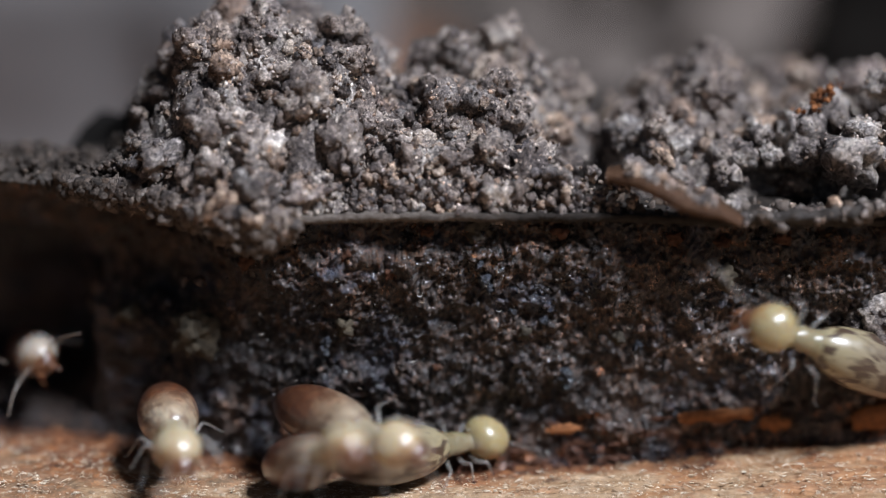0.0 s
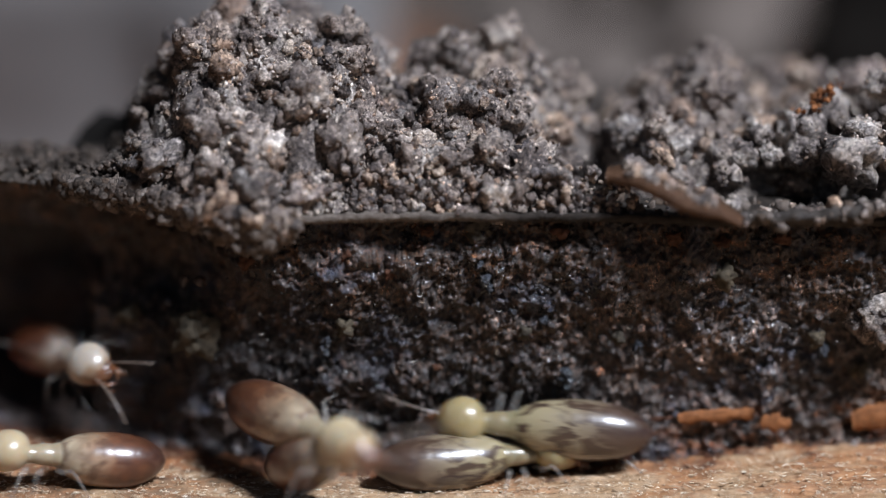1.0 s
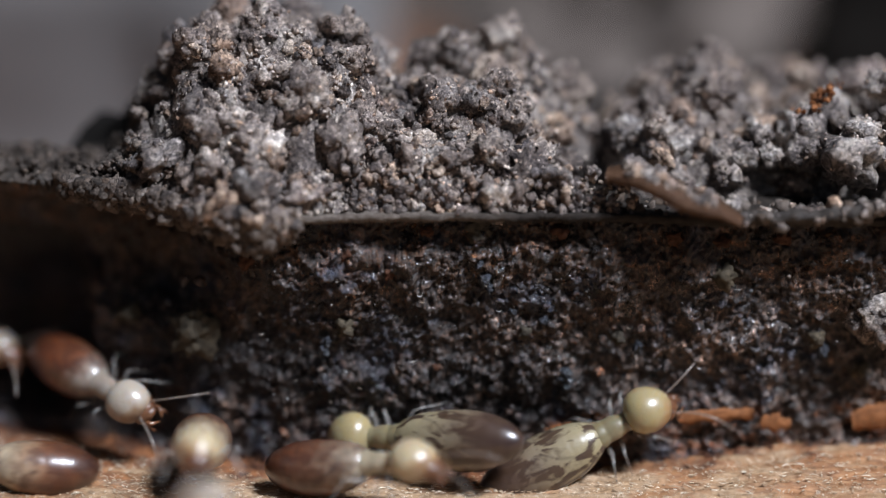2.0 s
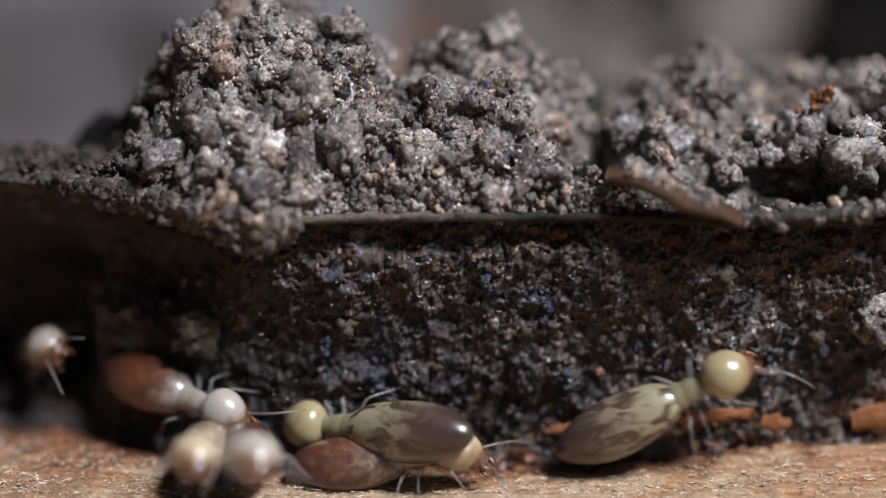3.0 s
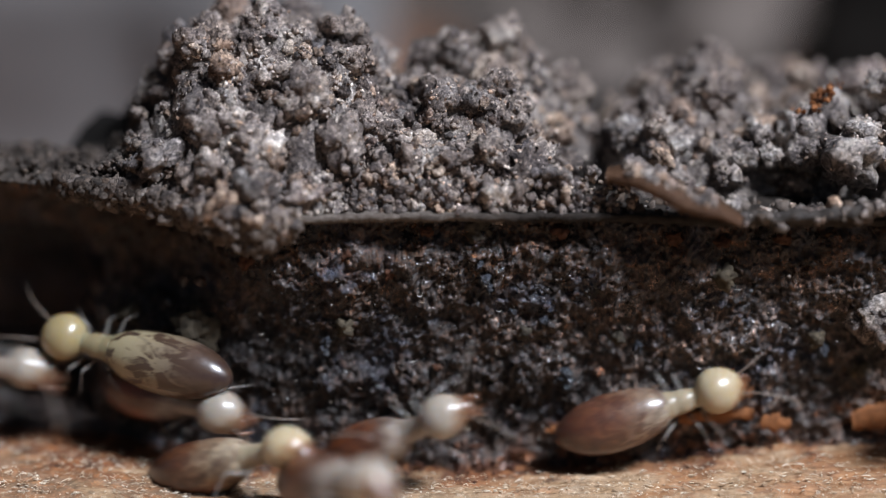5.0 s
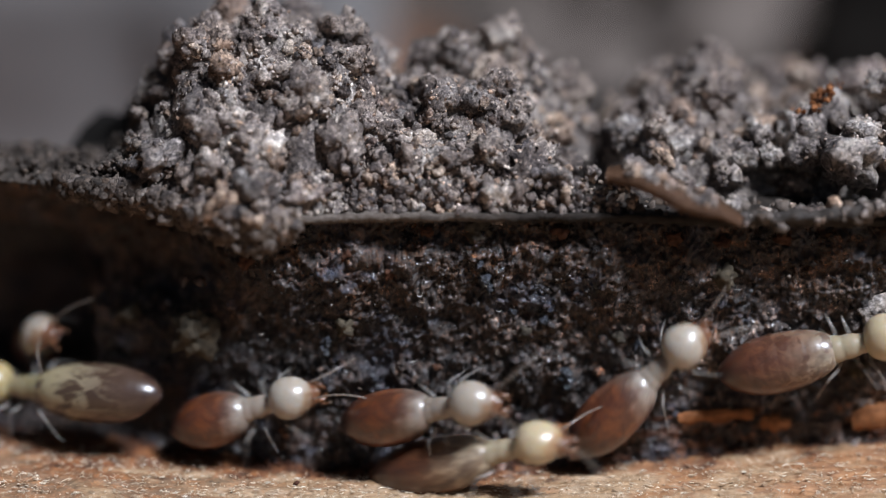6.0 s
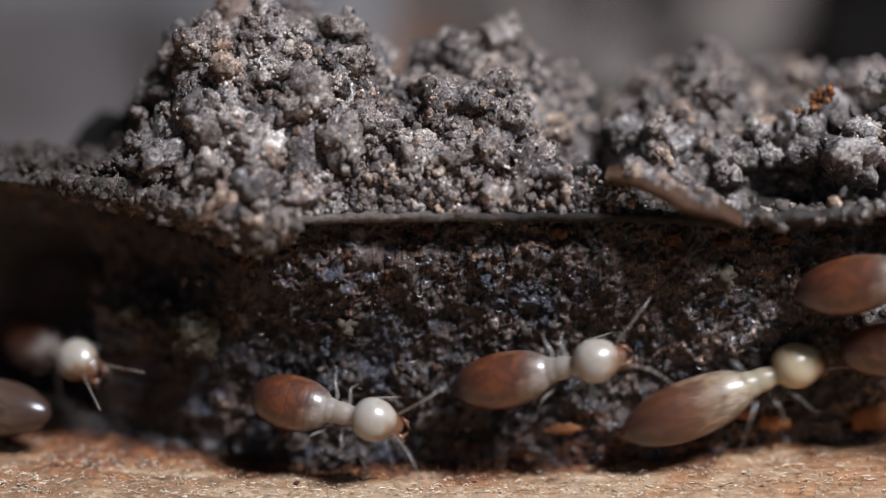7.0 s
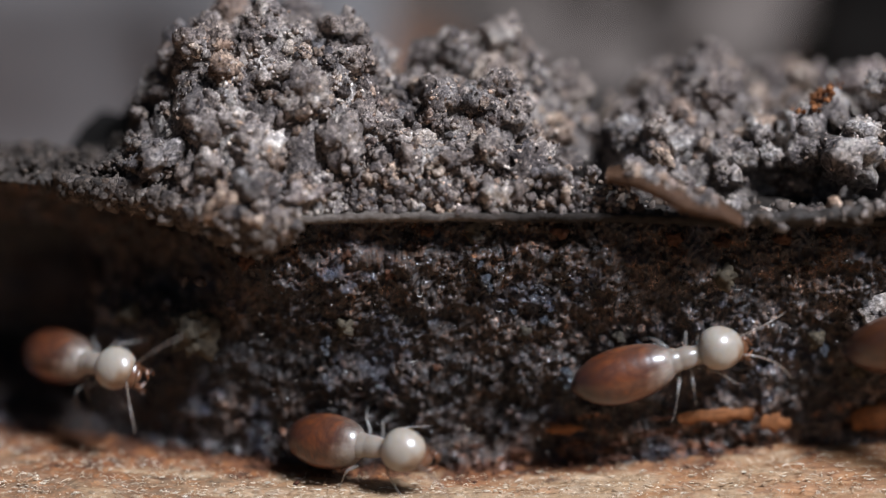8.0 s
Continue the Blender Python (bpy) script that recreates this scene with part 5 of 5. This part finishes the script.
            (6.9, pose(0.00341, -0.00181, 0.00383, 60.1, -15.5, -17.0)),
            (7.0, pose(0.00379, -0.00169, 0.00389, 60.4, -15.9, -15.0)),
            (7.2, pose(0.00483, -0.00093, 0.00343, 57.5, -7.1, -2.7)),
            (7.5, pose(0.00601, -0.00142, 0.00295, 56.9, -4.6, -11.4)),
            (7.8, pose(0.00709, -0.00139, 0.00374, 59.9, -16.0, -12.1)),
            (8.0, pose(0.00771, -0.00089, 0.00397, 57.1, -14.4, 4.0)),
        ],
        "N": [
            (0.0, pose(-0.01983, 0.00263, 0.00340, 13.5, -0.6, -15.7)),
            (4.7, pose(-0.01863, 0.00223, 0.00340, 13.5, -0.4, -15.1)),
            (5.2, pose(-0.01032, 0.00023, 0.00260, 55.6, -3.2, -20.2)),
            (5.8, pose(-0.00691, -0.00022, 0.00218, 55.8, -20.4, -4.7)),
            (6.0, pose(-0.00582, -0.00050, 0.00221, 57.5, -18.9, -12.3)),
            (6.2, pose(-0.00515, -0.00066, 0.00234, 57.2, -19.4, -11.9)),
            (6.5, pose(-0.00405, -0.00111, 0.00269, 57.7, -20.4, -17.0)),
            (6.7, pose(-0.00339, -0.00134, 0.00291, 57.3, -16.5, -14.5)),
            (6.9, pose(-0.00322, -0.00157, 0.00241, 54.0, -0.1, -18.7)),
            (7.0, pose(-0.00316, -0.00163, 0.00236, 52.9, 6.2, -19.2)),
            (7.2, pose(-0.00294, -0.00187, 0.00205, 50.3, 8.6, -28.4)),
            (7.5, pose(-0.00237, -0.00177, 0.00153, 22.7, 18.9, -24.4)),
            (7.8, pose(-0.00232, -0.00272, 0.00144, 28.5, 1.1, -42.8)),
            (8.0, pose(-0.00216, -0.00194, 0.00135, 53.0, -1.9, -27.5)),
        ],
        "U": [
            (0.0, pose(-0.02087, 0.00290, 0.00351, 13.5, -3.8, -25.6)),
            (4.7, pose(-0.01753, 0.00206, 0.00376, 13.5, -4.0, -26.4)),
            (5.8, pose(-0.01317, 0.00314, 0.00298, 51.5, -14.0, -77.8)),
            (6.0, pose(-0.01335, 0.00317, 0.00344, 58.4, -18.3, -77.2)),
            (6.2, pose(-0.01316, 0.00317, 0.00347, 60.1, -18.7, -77.9)),
            (6.5, pose(-0.01291, 0.00310, 0.00356, 64.0, -18.5, -74.6)),
            (6.7, pose(-0.01272, 0.00280, 0.00348, 60.4, -17.1, -62.2)),
            (6.9, pose(-0.01235, 0.00209, 0.00324, 44.4, -0.6, -55.5)),
            (7.0, pose(-0.01249, 0.00218, 0.00312, 45.7, -1.8, -52.1)),
            (7.2, pose(-0.01233, 0.00192, 0.00310, 46.2, -1.0, -50.5)),
            (7.5, pose(-0.01200, 0.00145, 0.00266, 41.7, 6.7, -51.4)),
            (7.8, pose(-0.01132, 0.00055, 0.00289, 44.1, 7.5, -48.6)),
            (8.0, pose(-0.01114, 0.00043, 0.00333, 53.6, -3.6, -43.5)),
        ],
        "K": [
            (0.0, pose(-0.00719, -0.01603, 0.00263, 2.2, -31.4, -83.5)),
            (1.7, pose(-0.00699, -0.01232, 0.00241, 2.5, -26.0, -81.3)),
            (2.4, pose(-0.00654, -0.00627, 0.00195, 2.8, -14.4, -79.7)),
            (2.8, pose(-0.00606, -0.00442, 0.00193, 2.4, -14.4, -81.9)),
            (3.0, pose(-0.00586, -0.00444, 0.00192, 2.5, -14.0, -81.3)),
            (3.2, pose(-0.00572, -0.00446, 0.00190, 2.6, -13.4, -80.6)),
            (3.5, pose(-0.00584, -0.00446, 0.00192, 2.2, -14.0, -82.2)),
            (3.7, pose(-0.00604, -0.00442, 0.00200, 1.7, -15.2, -81.6)),
            (3.9, pose(-0.00557, -0.00471, 0.00200, 1.4, -14.2, -79.5)),
            (4.0, pose(-0.00531, -0.00477, 0.00204, 1.4, -15.1, -78.1)),
            (4.1, pose(-0.00519, -0.00483, 0.00204, 1.6, -15.6, -78.1)),
            (4.2, pose(-0.00495, -0.00488, 0.00211, 2.6, -17.9, -75.2)),
            (4.4, pose(-0.00448, -0.00500, 0.00217, 4.7, -20.0, -68.6)),
            (4.5, pose(-0.00417, -0.00491, 0.00214, 6.2, -19.6, -63.0)),
            (4.7, pose(-0.00367, -0.00482, 0.00211, 7.2, -18.9, -58.2)),
            (5.0, pose(-0.00268, -0.00707, 0.00198, 6.4, -15.2, -61.5)),
            (5.4, pose(-0.00222, -0.01330, 0.00179, 4.0, -10.5, -72.3)),
            (8.0, pose(-0.00194, -0.02005, 0.00193, 2.7, -14.0, -78.5)),
        ],
    }


def motions():
    """Keys the termites' ways, their heads, feelers and steps."""
    ways = paths()
    for number, (who, thing) in enumerate(TERMITES.items()):
        rows = ways[who]
        walk(thing, rows)
        parts = {}
        for child in thing.children:
            parts.setdefault(child.name.split(".")[0], []).append(child)
        head = parts["head"][0]
        walk(head, [(t, pose(1.15 * M, 0, 0.00008, 0, 16, 9 * math.sin(2.1 * t + number))) for t, m in rows])
        for s, feeler in zip((1, -1), [c for c in head.children if c.name.startswith("antenna")]):
            at = feeler.location.copy()
            walk(feeler, [(t, pose(*at, 0, 14 * math.sin(5.1 * t + number + s), s * 16 * math.sin(3.7 * t + 2 * number))) for t in np.arange(0, 8.01, 0.25)])
        # a step for every 1.8 mm of the way
        gone, marks = 0.0, [(rows[0][0], 0.0)]
        for (t0, a), (t1, b) in zip(rows, rows[1:]):
            gone += (b.translation - a.translation).length
            marks.append((t1, gone))
        times = [round(0.1 * i, 1) for i in range(81)]
        along = np.interp(times, [t for t, _ in marks], [g for _, g in marks])
        for k, leg in enumerate(parts["leg"]):
            at, s = leg.location.copy(), 1 if k < 3 else -1
            start = math.pi * (k % 2)
            keyed = []
            for t, g in zip(times, along):
                a = 2 * math.pi * g / 0.0018 + start
                keyed.append((t, pose(*at, s * 9 * max(0, math.cos(a)), 0, s * 17 * math.sin(a))))
            walk(leg, keyed)


motions()
